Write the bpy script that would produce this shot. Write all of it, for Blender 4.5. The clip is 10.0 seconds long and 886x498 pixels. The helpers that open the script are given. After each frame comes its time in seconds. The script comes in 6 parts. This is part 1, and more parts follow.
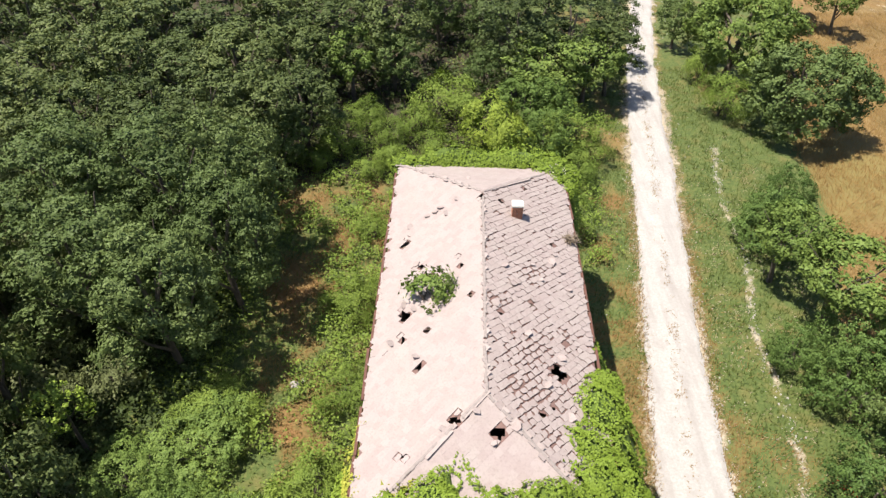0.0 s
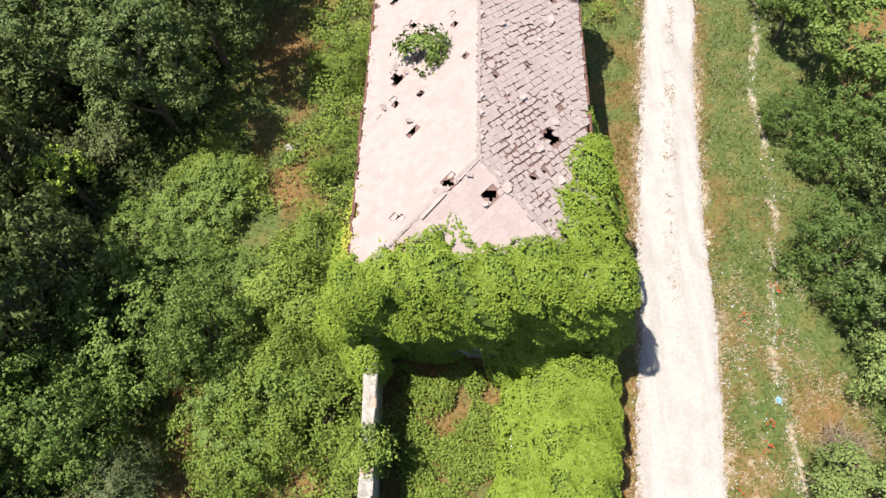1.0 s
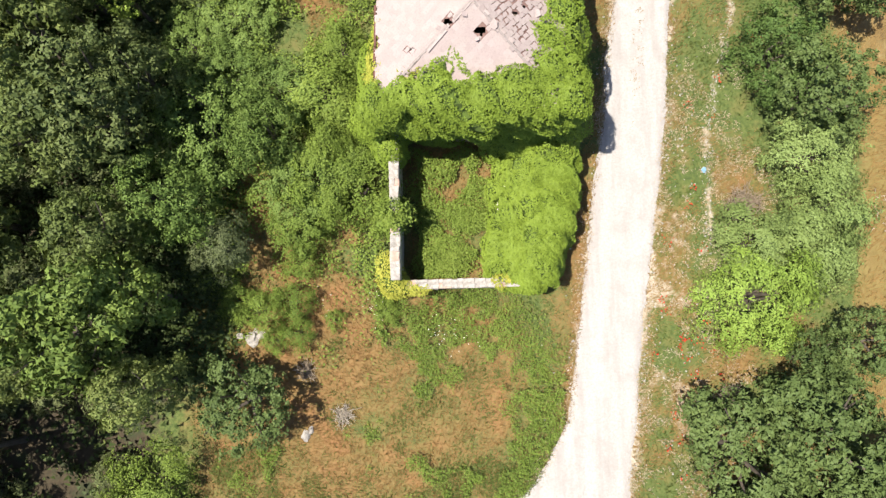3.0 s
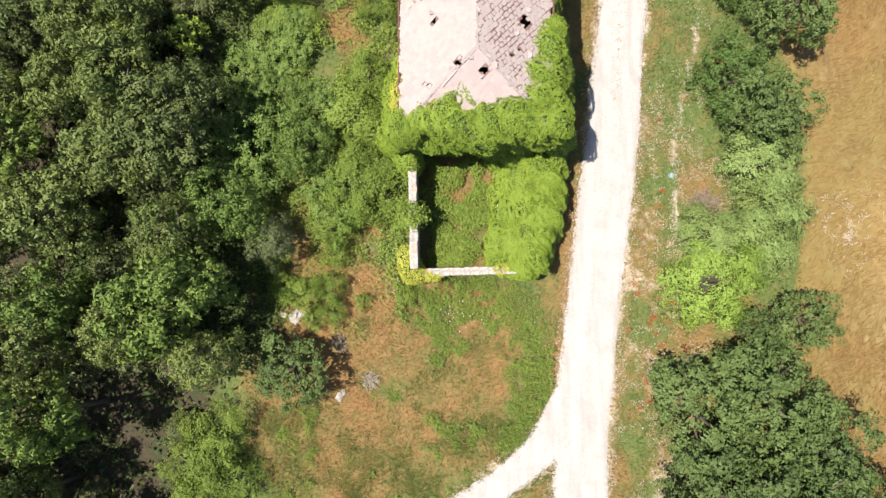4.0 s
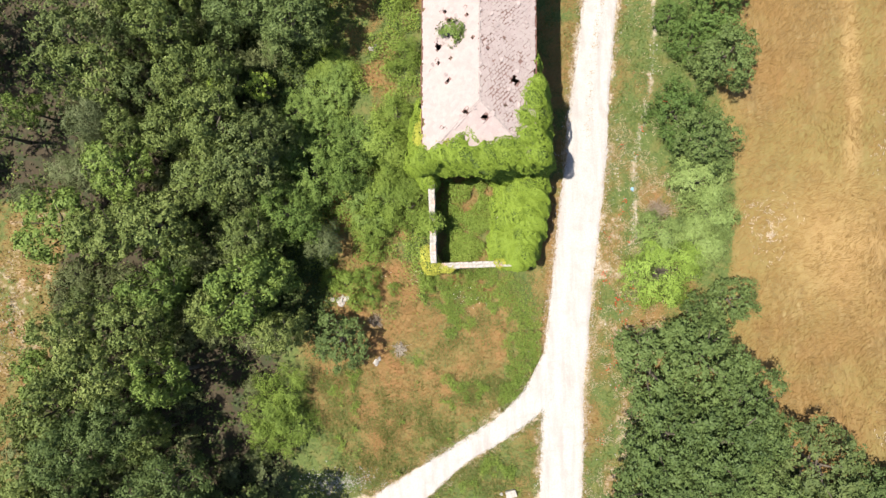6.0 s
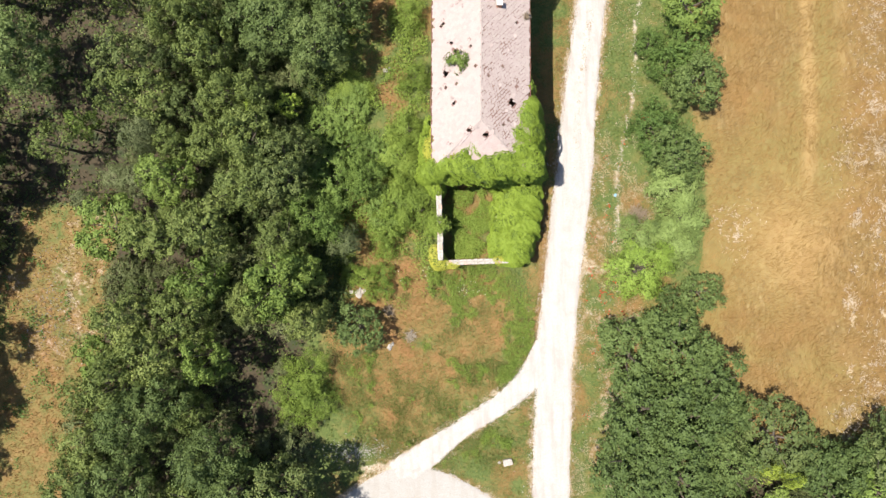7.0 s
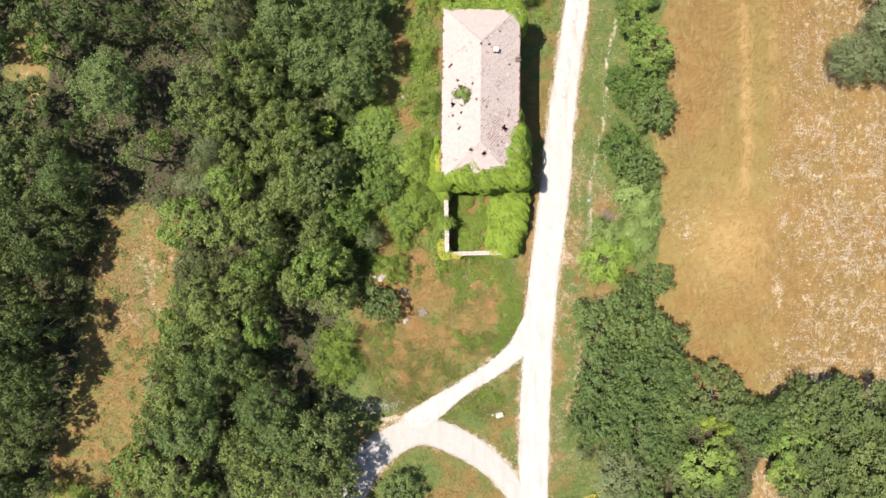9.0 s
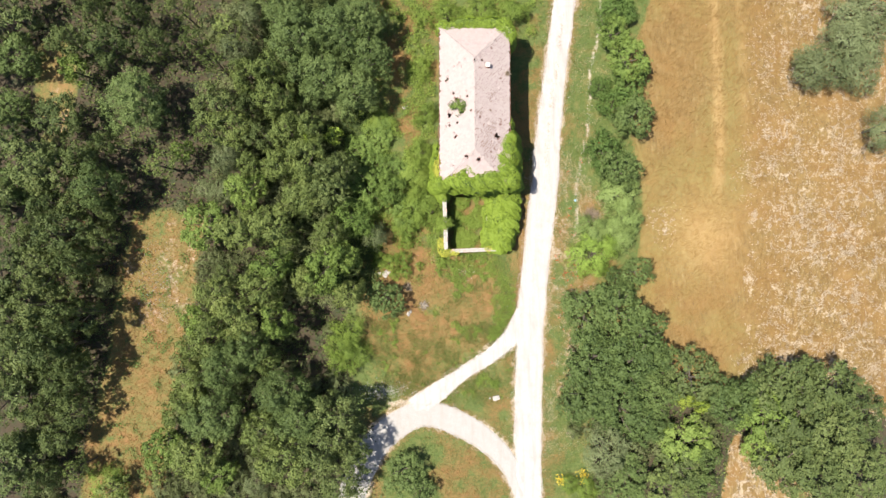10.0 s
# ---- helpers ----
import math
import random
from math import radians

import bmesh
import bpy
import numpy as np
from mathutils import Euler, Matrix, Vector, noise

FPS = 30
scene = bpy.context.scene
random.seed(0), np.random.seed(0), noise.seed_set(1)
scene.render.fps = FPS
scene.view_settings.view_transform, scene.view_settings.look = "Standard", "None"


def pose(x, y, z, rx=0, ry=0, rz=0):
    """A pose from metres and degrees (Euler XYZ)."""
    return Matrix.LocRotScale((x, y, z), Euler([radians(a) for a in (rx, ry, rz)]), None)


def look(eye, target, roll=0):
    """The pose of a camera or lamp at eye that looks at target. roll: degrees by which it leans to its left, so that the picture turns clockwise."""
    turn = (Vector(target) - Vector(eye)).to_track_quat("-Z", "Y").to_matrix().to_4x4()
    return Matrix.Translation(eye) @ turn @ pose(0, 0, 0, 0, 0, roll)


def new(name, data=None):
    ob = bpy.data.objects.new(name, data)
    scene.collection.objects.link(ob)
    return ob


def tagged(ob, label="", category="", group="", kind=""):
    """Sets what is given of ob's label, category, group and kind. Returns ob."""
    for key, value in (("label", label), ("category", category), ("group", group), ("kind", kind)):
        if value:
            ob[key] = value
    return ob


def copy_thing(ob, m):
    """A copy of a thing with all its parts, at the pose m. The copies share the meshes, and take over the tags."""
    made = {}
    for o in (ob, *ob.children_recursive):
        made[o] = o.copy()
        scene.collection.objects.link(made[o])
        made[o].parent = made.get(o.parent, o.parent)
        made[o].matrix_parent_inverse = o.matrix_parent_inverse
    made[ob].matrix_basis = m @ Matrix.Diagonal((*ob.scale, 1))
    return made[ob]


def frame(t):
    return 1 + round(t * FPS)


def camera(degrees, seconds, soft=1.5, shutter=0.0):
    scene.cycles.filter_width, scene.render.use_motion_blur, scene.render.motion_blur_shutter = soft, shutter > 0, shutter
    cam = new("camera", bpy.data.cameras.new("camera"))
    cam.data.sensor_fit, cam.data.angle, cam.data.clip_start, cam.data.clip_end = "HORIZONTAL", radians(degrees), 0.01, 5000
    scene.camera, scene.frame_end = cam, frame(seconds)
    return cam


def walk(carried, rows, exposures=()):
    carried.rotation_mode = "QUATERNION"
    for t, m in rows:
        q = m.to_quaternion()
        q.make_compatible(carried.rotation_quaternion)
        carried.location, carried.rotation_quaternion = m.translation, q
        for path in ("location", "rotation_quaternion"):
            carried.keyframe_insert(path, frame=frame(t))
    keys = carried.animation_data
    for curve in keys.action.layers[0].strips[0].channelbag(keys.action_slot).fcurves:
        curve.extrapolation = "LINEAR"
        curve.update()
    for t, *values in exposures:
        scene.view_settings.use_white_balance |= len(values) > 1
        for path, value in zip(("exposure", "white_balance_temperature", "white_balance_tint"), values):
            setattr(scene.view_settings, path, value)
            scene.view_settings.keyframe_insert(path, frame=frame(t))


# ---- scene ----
cam = camera(68.13, 10.0, soft=1.4)
# seconds, eye x, y, z, yaw, pitch, roll
ROWS = [
    (0.0, 0.000, 0.000, 25.840, -0.00, -42.10, -0.62),
    (0.5, -0.003, -0.032, 25.911, -0.19, -52.43, -0.82),
    (1.0, -0.007, 0.022, 26.025, -0.39, -62.83, -1.03),
    (1.5, -0.059, 0.053, 26.223, -0.68, -73.24, -1.13),
    (2.0, 0.115, 0.123, 27.112, -1.32, -81.76, -0.69),
    (2.5, 0.176, 0.163, 30.600, -1.33, -84.61, -0.25),
    (4.0, -0.350, 0.312, 41.056, -1.40, -87.26, 0.22),
    (4.5, -0.410, 0.201, 44.594, -1.00, -87.31, 0.50),
    (5.0, -0.460, 0.129, 47.404, -1.43, -87.37, 0.73),
    (5.5, -0.538, 0.027, 49.924, -1.92, -87.50, 0.85),
    (7.0, -1.179, 0.298, 60.306, -1.76, -88.31, 0.78),
    (7.5, -1.274, 0.217, 63.764, -2.10, -88.48, 0.83),
    (8.0, -1.382, 0.131, 67.229, -1.94, -88.65, 0.81),
    (8.5, -1.518, 0.058, 70.836, -2.02, -88.77, 0.84),
    (9.0, -1.618, -0.061, 74.513, -1.25, -88.89, 0.80),
    (9.5, -1.671, -0.180, 77.891, -1.34, -89.01, 0.73),
    (10.0, -1.725, -0.236, 81.225, -2.06, -89.06, 0.61),
]
EXPOSURES = [(0.0, 1.05), (2.0, 1.1), (7.0, 1.16), (10.0, 1.2)]
walk(cam, [(t, pose(x, y, z, 90 + pitch, roll, yaw)) for t, x, y, z, yaw, pitch, roll in ROWS], EXPOSURES)

# ---- light ----
SUN_FROM = Vector((-0.39, -0.01, 1.0)).normalized()
world = bpy.data.worlds.new("sky")
scene.world = world
world.use_nodes = True
sky = world.node_tree.nodes.new("ShaderNodeTexSky")
sky.sky_type, sky.sun_disc = "NISHITA", False
sky.sun_elevation = math.asin(SUN_FROM.z)
sky.sun_rotation = math.atan2(SUN_FROM.x, SUN_FROM.y)
back = world.node_tree.nodes["Background"]
back.inputs["Strength"].default_value = 0.085
world.node_tree.links.new(sky.outputs[0], back.inputs["Color"])
sun_data = bpy.data.lights.new("sun", "SUN")
sun_data.energy, sun_data.angle, sun_data.color = 5.0, radians(0.5), (1.0, 0.95, 0.84)
sun = new("sun", sun_data)
sun.matrix_world = look(SUN_FROM * 200, (0, 0, 0))

rng = np.random.default_rng(7)


# ---- materials ----
class Nodes:
    """A small writer of shader nodes."""

    def __init__(self, name):
        self.mat = bpy.data.materials.new(name)
        self.mat.use_nodes = True
        self.t = self.mat.node_tree
        self.bsdf = self.t.nodes["Principled BSDF"]
        self.out = self.t.nodes["Material Output"]

    def n(self, kind, **props):
        node = self.t.nodes.new(kind)
        for key, value in props.items():
            setattr(node, key, value)
        return node

    def link(self, a, b):
        self.t.links.new(a, b)

    def noise(self, scale, detail=4, rough=0.6, coords=None, stretch=None):
        if coords is None:
            coords = self.n("ShaderNodeTexCoord").outputs["Object"]
        if stretch:
            m = self.n("ShaderNodeMapping")
            m.inputs["Scale"].default_value = stretch
            self.link(coords, m.inputs["Vector"])
            coords = m.outputs[0]
        node = self.n("ShaderNodeTexNoise")
        node.inputs["Scale"].default_value, node.inputs["Detail"].default_value = scale, detail
        node.inputs["Roughness"].default_value = rough
        self.link(coords, node.inputs["Vector"])
        return node.outputs["Fac"]

    def ramp(self, value, *stops):
        node = self.n("ShaderNodeValToRGB")
        while len(node.color_ramp.elements) < len(stops):
            node.color_ramp.elements.new(0.5)
        for e, (at, c) in zip(node.color_ramp.elements, stops):
            e.position, e.color = at, (*c, 1) if len(c) == 3 else c
        self.link(value, node.inputs[0])
        return node.outputs[0]

    def grey(self, value, lo, hi):
        node = self.n("ShaderNodeMapRange", clamp=True)
        node.inputs["From Min"].default_value, node.inputs["From Max"].default_value = lo, hi
        self.link(value, node.inputs["Value"])
        return node.outputs[0]

    def mix(self, fac, a, b, blend="MIX"):
        node = self.n("ShaderNodeMix", data_type="RGBA", blend_type=blend)
        for value, sock in ((fac, node.inputs[0]), (a, node.inputs[6]), (b, node.inputs[7])):
            if isinstance(value, (int, float)):
                sock.default_value = value
            elif isinstance(value, tuple):
                sock.default_value = (*value, 1)
            else:
                self.link(value, sock)
        return node.outputs[2]

    def math(self, op, a, b):
        node = self.n("ShaderNodeMath", operation=op)
        for value, sock in ((a, node.inputs[0]), (b, node.inputs[1])):
            if isinstance(value, (int, float)):
                sock.default_value = value
            else:
                self.link(value, sock)
        return node.outputs[0]

    def bump(self, height, strength, distance):
        node = self.n("ShaderNodeBump")
        node.inputs["Strength"].default_value, node.inputs["Distance"].default_value = strength, distance
        self.link(height, node.inputs["Height"])
        self.link(node.outputs[0], self.bsdf.inputs["Normal"])

    def done(self, colour, rough=0.85):
        if isinstance(colour, tuple):
            self.bsdf.inputs["Base Color"].default_value = (*colour, 1)
        else:
            self.link(colour, self.bsdf.inputs["Base Color"])
        self.bsdf.inputs["Roughness"].default_value = rough
        return self.mat


def leaf_material(name, dark, mid, light, through_part=0.1, rough=0.6):
    """Leaves: each leaf its own shade, each plant its own tone, some light passing through."""
    w = Nodes(name)
    dark, mid, light = ((1.03 * c[0], c[1], c[2] + 0.06 * c[1]) for c in (dark, mid, light))
    leaf = w.n("ShaderNodeNewGeometry").outputs["Random Per Island"]
    plant = w.n("ShaderNodeObjectInfo").outputs["Random"]
    patch = w.noise(0.5, 3)
    value = w.math("ADD", w.math("MULTIPLY", leaf, 0.26), w.math("ADD", w.math("MULTIPLY", patch, 0.68), w.math("MULTIPLY", plant, 0.25)))
    value = w.math("SUBTRACT", value, 0.12)
    colour = w.ramp(value, (0.15, dark), (0.5, mid), (0.88, light))
    w.done(colour, rough)
    w.bsdf.inputs["Specular IOR Level"].default_value = 0.15
    trans = w.n("ShaderNodeBsdfTranslucent")
    w.link(w.mix(1.0, colour, (1.0, 1.0, 0.45), "MULTIPLY"), trans.inputs["Color"])
    mixer = w.n("ShaderNodeMixShader")
    mixer.inputs[0].default_value = through_part
    w.link(w.bsdf.outputs[0], mixer.inputs[1])
    w.link(trans.outputs[0], mixer.inputs[2])
    w.link(mixer.outputs[0], w.out.inputs["Surface"])
    return w.mat


def plain_material(name, a, b, scale=6.0, rough=0.85, fine=60.0, bump=0.3):
    """A mottled surface: a broad stain and a fine grain."""
    w = Nodes(name)
    colour = w.mix(w.grey(w.noise(scale), 0.3, 0.7), a, b)
    grain = w.noise(fine, 3)
    colour = w.mix(w.grey(grain, 0.2, 0.8), w.mix(1.0, colour, (0.75, 0.75, 0.75), "MULTIPLY"), colour)
    w.bump(grain, bump, 0.01)
    return w.done(colour, rough)


M_OAK = leaf_material("oak_leaves", (0.046, 0.066, 0.014), (0.112, 0.146, 0.031), (0.206, 0.236, 0.058))
M_TALL = leaf_material("woodland_leaves", (0.031, 0.050, 0.011), (0.079, 0.113, 0.027), (0.142, 0.181, 0.049))
# oak leaves darkened: crown shade painted in, also the darker copse's own tone
M_SHADE = leaf_material("darkened_oak_leaves", (0.029, 0.044, 0.012), (0.075, 0.101, 0.025), (0.153, 0.178, 0.049))
M_BRIGHT = leaf_material("fresh_leaves", (0.052, 0.085, 0.014), (0.114, 0.165, 0.026), (0.187, 0.246, 0.042))
M_DARK = leaf_material("dark_leaves", (0.037, 0.060, 0.015), (0.079, 0.115, 0.027), (0.130, 0.174, 0.044))
M_HEDGE = leaf_material("hedge_leaves", (0.046, 0.082, 0.016), (0.090, 0.145, 0.027), (0.138, 0.200, 0.040))
M_OLIVE = leaf_material("grey_green_leaves", (0.063, 0.081, 0.028), (0.116, 0.140, 0.053), (0.175, 0.198, 0.085))
M_SHRUB = leaf_material("shrub_leaves", (0.072, 0.110, 0.012), (0.135, 0.193, 0.022), (0.193, 0.248, 0.033))
# undergrowth green darkened: the wood's deep shade is in the colour
M_UNDER = leaf_material("painted_shade_leaves", (0.022, 0.036, 0.009), (0.045, 0.066, 0.015), (0.075, 0.100, 0.024))
M_THICKET = leaf_material("thicket_leaves", (0.054, 0.094, 0.016), (0.111, 0.168, 0.027), (0.183, 0.245, 0.045))
M_PALE = leaf_material("pale_green_leaves", (0.101, 0.144, 0.032), (0.161, 0.221, 0.052), (0.218, 0.282, 0.081))
M_FEATHER = leaf_material("feathery_leaves", (0.095, 0.140, 0.016), (0.162, 0.241, 0.027), (0.224, 0.308, 0.040))
M_LIME = leaf_material("lime_leaves", (0.12, 0.18, 0.015), (0.19, 0.27, 0.025), (0.26, 0.33, 0.04))
M_YELLOW = leaf_material("yellowish_leaves", (0.112, 0.163, 0.012), (0.198, 0.258, 0.022), (0.292, 0.335, 0.043))
M_IVY = leaf_material("ivy_leaves", (0.101, 0.147, 0.009), (0.152, 0.217, 0.014), (0.198, 0.263, 0.022))
M_IVY_YELLOW = leaf_material("yellow_ivy_leaves", (0.17, 0.19, 0.014), (0.27, 0.28, 0.026), (0.38, 0.37, 0.05))
M_GRASS = leaf_material("grass_blades", (0.052, 0.079, 0.014), (0.091, 0.123, 0.023), (0.138, 0.158, 0.040), 0.3)
M_DRY = leaf_material("dry_blades", (0.153, 0.091, 0.028), (0.215, 0.131, 0.041), (0.289, 0.195, 0.070), 0.3)
M_STRAW = leaf_material("straw_blades", (0.175, 0.109, 0.031), (0.237, 0.154, 0.048), (0.310, 0.216, 0.082), 0.3)
M_PALE_STRAW = leaf_material("pale_straw", (0.25, 0.20, 0.125), (0.34, 0.28, 0.19), (0.42, 0.365, 0.275), 0.3)
M_POPPY = leaf_material("poppy_petals", (0.35, 0.03, 0.015), (0.45, 0.05, 0.02), (0.50, 0.09, 0.04), 0.3)
M_WHITE = leaf_material("white_blossom", (0.45, 0.45, 0.36), (0.55, 0.55, 0.46), (0.62, 0.62, 0.55), 0.3)
M_YELLOW_BLOOM = leaf_material("yellow_blossom", (0.40, 0.30, 0.01), (0.50, 0.38, 0.02), (0.55, 0.45, 0.04), 0.3)
M_LOW = leaf_material("woodland_bush_leaves", (0.055, 0.068, 0.022), (0.105, 0.125, 0.042), (0.165, 0.180, 0.070))
M_BARK = plain_material("bark", (0.06, 0.045, 0.032), (0.13, 0.105, 0.08), 3, 0.9, 25, 0.8)
# ivy green darkened to paint the shade between the leaves
M_CORE = plain_material("shade_dark_ivy_core", (0.055, 0.085, 0.010), (0.09, 0.135, 0.014), 3, 0.95)
M_WALL = plain_material("limewashed_rubble", (0.30, 0.26, 0.22), (0.44, 0.41, 0.37), 2.5, 0.9, 20, 0.7)
M_STONE = plain_material("pale_stone", (0.22, 0.19, 0.165), (0.40, 0.37, 0.34), 5, 0.9, 18, 0.7)
M_PEBBLE = plain_material("white_limestone", (0.33, 0.30, 0.27), (0.46, 0.43, 0.40), 3, 0.9, 18, 0.7)
M_BRICK = plain_material("red_brick", (0.28, 0.11, 0.06), (0.42, 0.20, 0.12), 5, 0.9, 40, 0.5)
M_CEMENT = plain_material("pale_cement", (0.40, 0.37, 0.34), (0.52, 0.50, 0.47), 4, 0.9)
M_WOOD = plain_material("old_timber", (0.10, 0.07, 0.05), (0.20, 0.15, 0.11), 4, 0.85)
M_EAVE = plain_material("weathered_red_eave", (0.075, 0.030, 0.020), (0.15, 0.065, 0.045), 3, 0.85)
M_DECK = plain_material("roof_boarding", (0.12, 0.065, 0.055), (0.21, 0.125, 0.108), 2, 0.9)


def tile_material():
    w = Nodes("fibre_cement_tile")
    speck = w.grey(w.noise(6, 8, 0.85), 0.55, 0.72)
    each = w.n("ShaderNodeNewGeometry").outputs["Random Per Island"]
    one = w.n("ShaderNodeObjectInfo").outputs["Random"]
    pick = w.math("FRACT", w.math("ADD", each, one), 0.0)
    tone = w.ramp(pick, (0.0, (0.264, 0.207, 0.196)), (0.5, (0.281, 0.224, 0.213)), (1.0, (0.298, 0.242, 0.230)))
    stain = w.grey(w.noise(0.9, 7, 0.7), 0.42, 0.7)
    tone = w.mix(w.math("MULTIPLY", stain, 0.5), tone, (0.295, 0.255, 0.23))
    grain = w.noise(14, 4)
    tone = w.mix(w.math("MULTIPLY", w.grey(grain, 0.5, 0.72), 0.42), tone, (0.185, 0.145, 0.128))
    tone = w.mix(w.math("MULTIPLY", speck, 0.55), tone, (0.165, 0.115, 0.10))
    w.bump(grain, 0.3, 0.01)
    return w.done(tone, 0.9)


M_TILE = tile_material()


def ground_material():
    """Grass, dry grass, field stubble and shade-darkened woodland litter, blended by the zones that the ground carries.
    """
    w = Nodes("ground_cover")
    zone = w.n("ShaderNodeVertexColor", layer_name="zone")
    parts = w.n("ShaderNodeSeparateColor")
    w.link(zone.outputs["Color"], parts.inputs[0])
    crop = w.n("ShaderNodeVertexColor", layer_name="crop")
    crops = w.n("ShaderNodeSeparateColor")
    w.link(crop.outputs["Color"], crops.inputs[0])
    fine, mid, big = w.noise(5, 6, 0.7), w.noise(0.9, 5), w.noise(0.18, 4)
    green = w.ramp(fine, (0.3, (0.028, 0.043, 0.009)), (0.5, (0.060, 0.084, 0.017)), (0.72, (0.112, 0.118, 0.034)))
    green = w.mix(w.grey(mid, 0.5, 0.75), green, (0.125, 0.105, 0.032))
    dry = w.ramp(fine, (0.28, (0.098, 0.062, 0.021)), (0.5, (0.150, 0.097, 0.032)), (0.75, (0.215, 0.148, 0.056)))
    dry = w.mix(w.grey(mid, 0.45, 0.7), dry, (0.155, 0.118, 0.036))
    dry = w.mix(w.math("MULTIPLY", w.grey(w.noise(0.45, 5, 0.65), 0.42, 0.62), 0.75), dry, (0.215, 0.096, 0.040))
    swirl = w.noise(1.5, 6, 0.75, stretch=(1.8, 0.45, 1))
    field = w.ramp(swirl, (0.30, (0.068, 0.041, 0.013)), (0.5, (0.134, 0.087, 0.029)), (0.68, (0.225, 0.163, 0.070)))
    field = w.mix(w.math("MULTIPLY", w.grey(mid, 0.45, 0.7), 0.5), field, (0.185, 0.105, 0.034))
    wob = w.math("MULTIPLY", w.math("SUBTRACT", w.noise(1.6, 5, 0.7), 0.5), 1.3)

    def mask(sock):
        return w.grey(w.math("ADD", sock, wob), 0.35, 0.65)

    field = w.mix(w.math("MULTIPLY", w.grey(big, 0.40, 0.62), 0.55), field, (0.168, 0.086, 0.024))
    field = w.mix(w.math("MULTIPLY", w.grey(w.math("ADD", crops.outputs[1], w.math("MULTIPLY", wob, 1.4)), 0.15, 1.0), 0.75), field, (0.146, 0.120, 0.034))
    pale = w.ramp(fine, (0.3, (0.235, 0.172, 0.100)), (0.7, (0.37, 0.305, 0.222)))
    clump = w.math("MULTIPLY", w.math("SUBTRACT", w.noise(1.1, 7, 0.75), 0.5), 3.6)
    field = w.mix(w.math("MULTIPLY", w.grey(w.math("ADD", crops.outputs[0], clump), 0.64, 0.76), 0.85), field, pale)
    field = w.mix(w.math("MULTIPLY", w.grey(w.math("ADD", crops.outputs[2], w.math("MULTIPLY", wob, 0.6)), 0.05, 1.0), 0.8), field, (0.29, 0.190, 0.078))
    # litter kept extra dark: shade under the trees is painted into it
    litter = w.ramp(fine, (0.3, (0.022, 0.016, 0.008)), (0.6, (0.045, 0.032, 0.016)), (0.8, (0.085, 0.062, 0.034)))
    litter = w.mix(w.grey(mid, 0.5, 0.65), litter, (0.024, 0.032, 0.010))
    colour = w.mix(w.grey(w.math("ADD", parts.outputs[0], wob), 0.18, 0.82), green, dry)
    colour = w.mix(mask(parts.outputs[1]), colour, field)
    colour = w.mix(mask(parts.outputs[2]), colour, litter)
    colour = w.mix(mask(zone.outputs["Alpha"]), colour, w.ramp(fine, (0.3, (0.24, 0.18, 0.12)), (0.7, (0.40, 0.35, 0.28))))
    w.bump(fine, 0.5, 0.05)
    return w.done(colour, 0.95)


def road_material(name, lo, mid_tone, hi, stain):
    w = Nodes(name)
    fine, mid = w.noise(9, 6, 0.75), w.noise(0.9, 4)
    colour = w.ramp(fine, (0.25, lo), (0.5, mid_tone), (0.75, hi))
    streak = w.noise(1.5, 4, 0.6, stretch=(1.0, 0.12, 1))
    colour = w.mix(w.math("MULTIPLY", w.grey(mid, 0.5, 0.72), 0.5), colour, stain)
    colour = w.mix(w.math("MULTIPLY", w.grey(streak, 0.46, 0.66), 0.6), colour, stain)
    w.bump(fine, 0.6, 0.03)
    return w.done(colour, 0.95)


M_GROUND = ground_material()
M_ROAD = road_material("white_gravel", (0.24, 0.216, 0.199), (0.316, 0.294, 0.279), (0.384, 0.364, 0.349), (0.235, 0.206, 0.193))
M_ROAD_GREY = road_material("grey_gravel", (0.20, 0.185, 0.172), (0.27, 0.252, 0.238), (0.33, 0.312, 0.298), (0.235, 0.21, 0.19))


# ---- mesh tools ----
def mesh_of(name, verts, faces, material):
    me = bpy.data.meshes.new(name)
    me.from_pydata([tuple(v) for v in verts], [], faces)
    me.materials.append(material)
    return me


def quads_mesh(name, corners, material):
    """A mesh of loose quads from an array (n, 4, 3)."""
    n = len(corners)
    me = bpy.data.meshes.new(name)
    me.vertices.add(4 * n)
    me.loops.add(4 * n)
    me.polygons.add(n)
    me.vertices.foreach_set("co", np.ascontiguousarray(corners, dtype=np.float32).ravel())
    me.loops.foreach_set("vertex_index", np.arange(4 * n, dtype=np.int32))
    me.polygons.foreach_set("loop_start", np.arange(0, 4 * n, 4, dtype=np.int32))
    me.update(calc_edges=True)
    me.materials.append(material)
    return me


def part(name, data, parent, label="", m=None):
    """Links a mesh, or a bmesh with its material, as one object under a thing."""
    ob = new(name, data)
    ob.parent = parent
    if m is not None:
        ob.matrix_basis = m
    if label:
        tagged(ob, label)
    return ob


def unit(v):
    return v / np.maximum(np.linalg.norm(v, axis=-1, keepdims=True), 1e-9)


def leaf_quads(P, N, size, r, aspect=0.62, fold=0.12):
    """A folded leaf at each place P, facing N."""
    n = len(P)
    side = unit(np.cross(N, r.normal(size=(n, 3))))
    along = np.cross(N, side)
    s = size * r.uniform(0.65, 1.3, n)[:, None]
    up = N * s * fold
    return np.stack([P - along * s * 0.5, P + side * s * aspect * 0.5 + up, P + along * s * 0.5, P - side * s * aspect * 0.5 + up], 1)


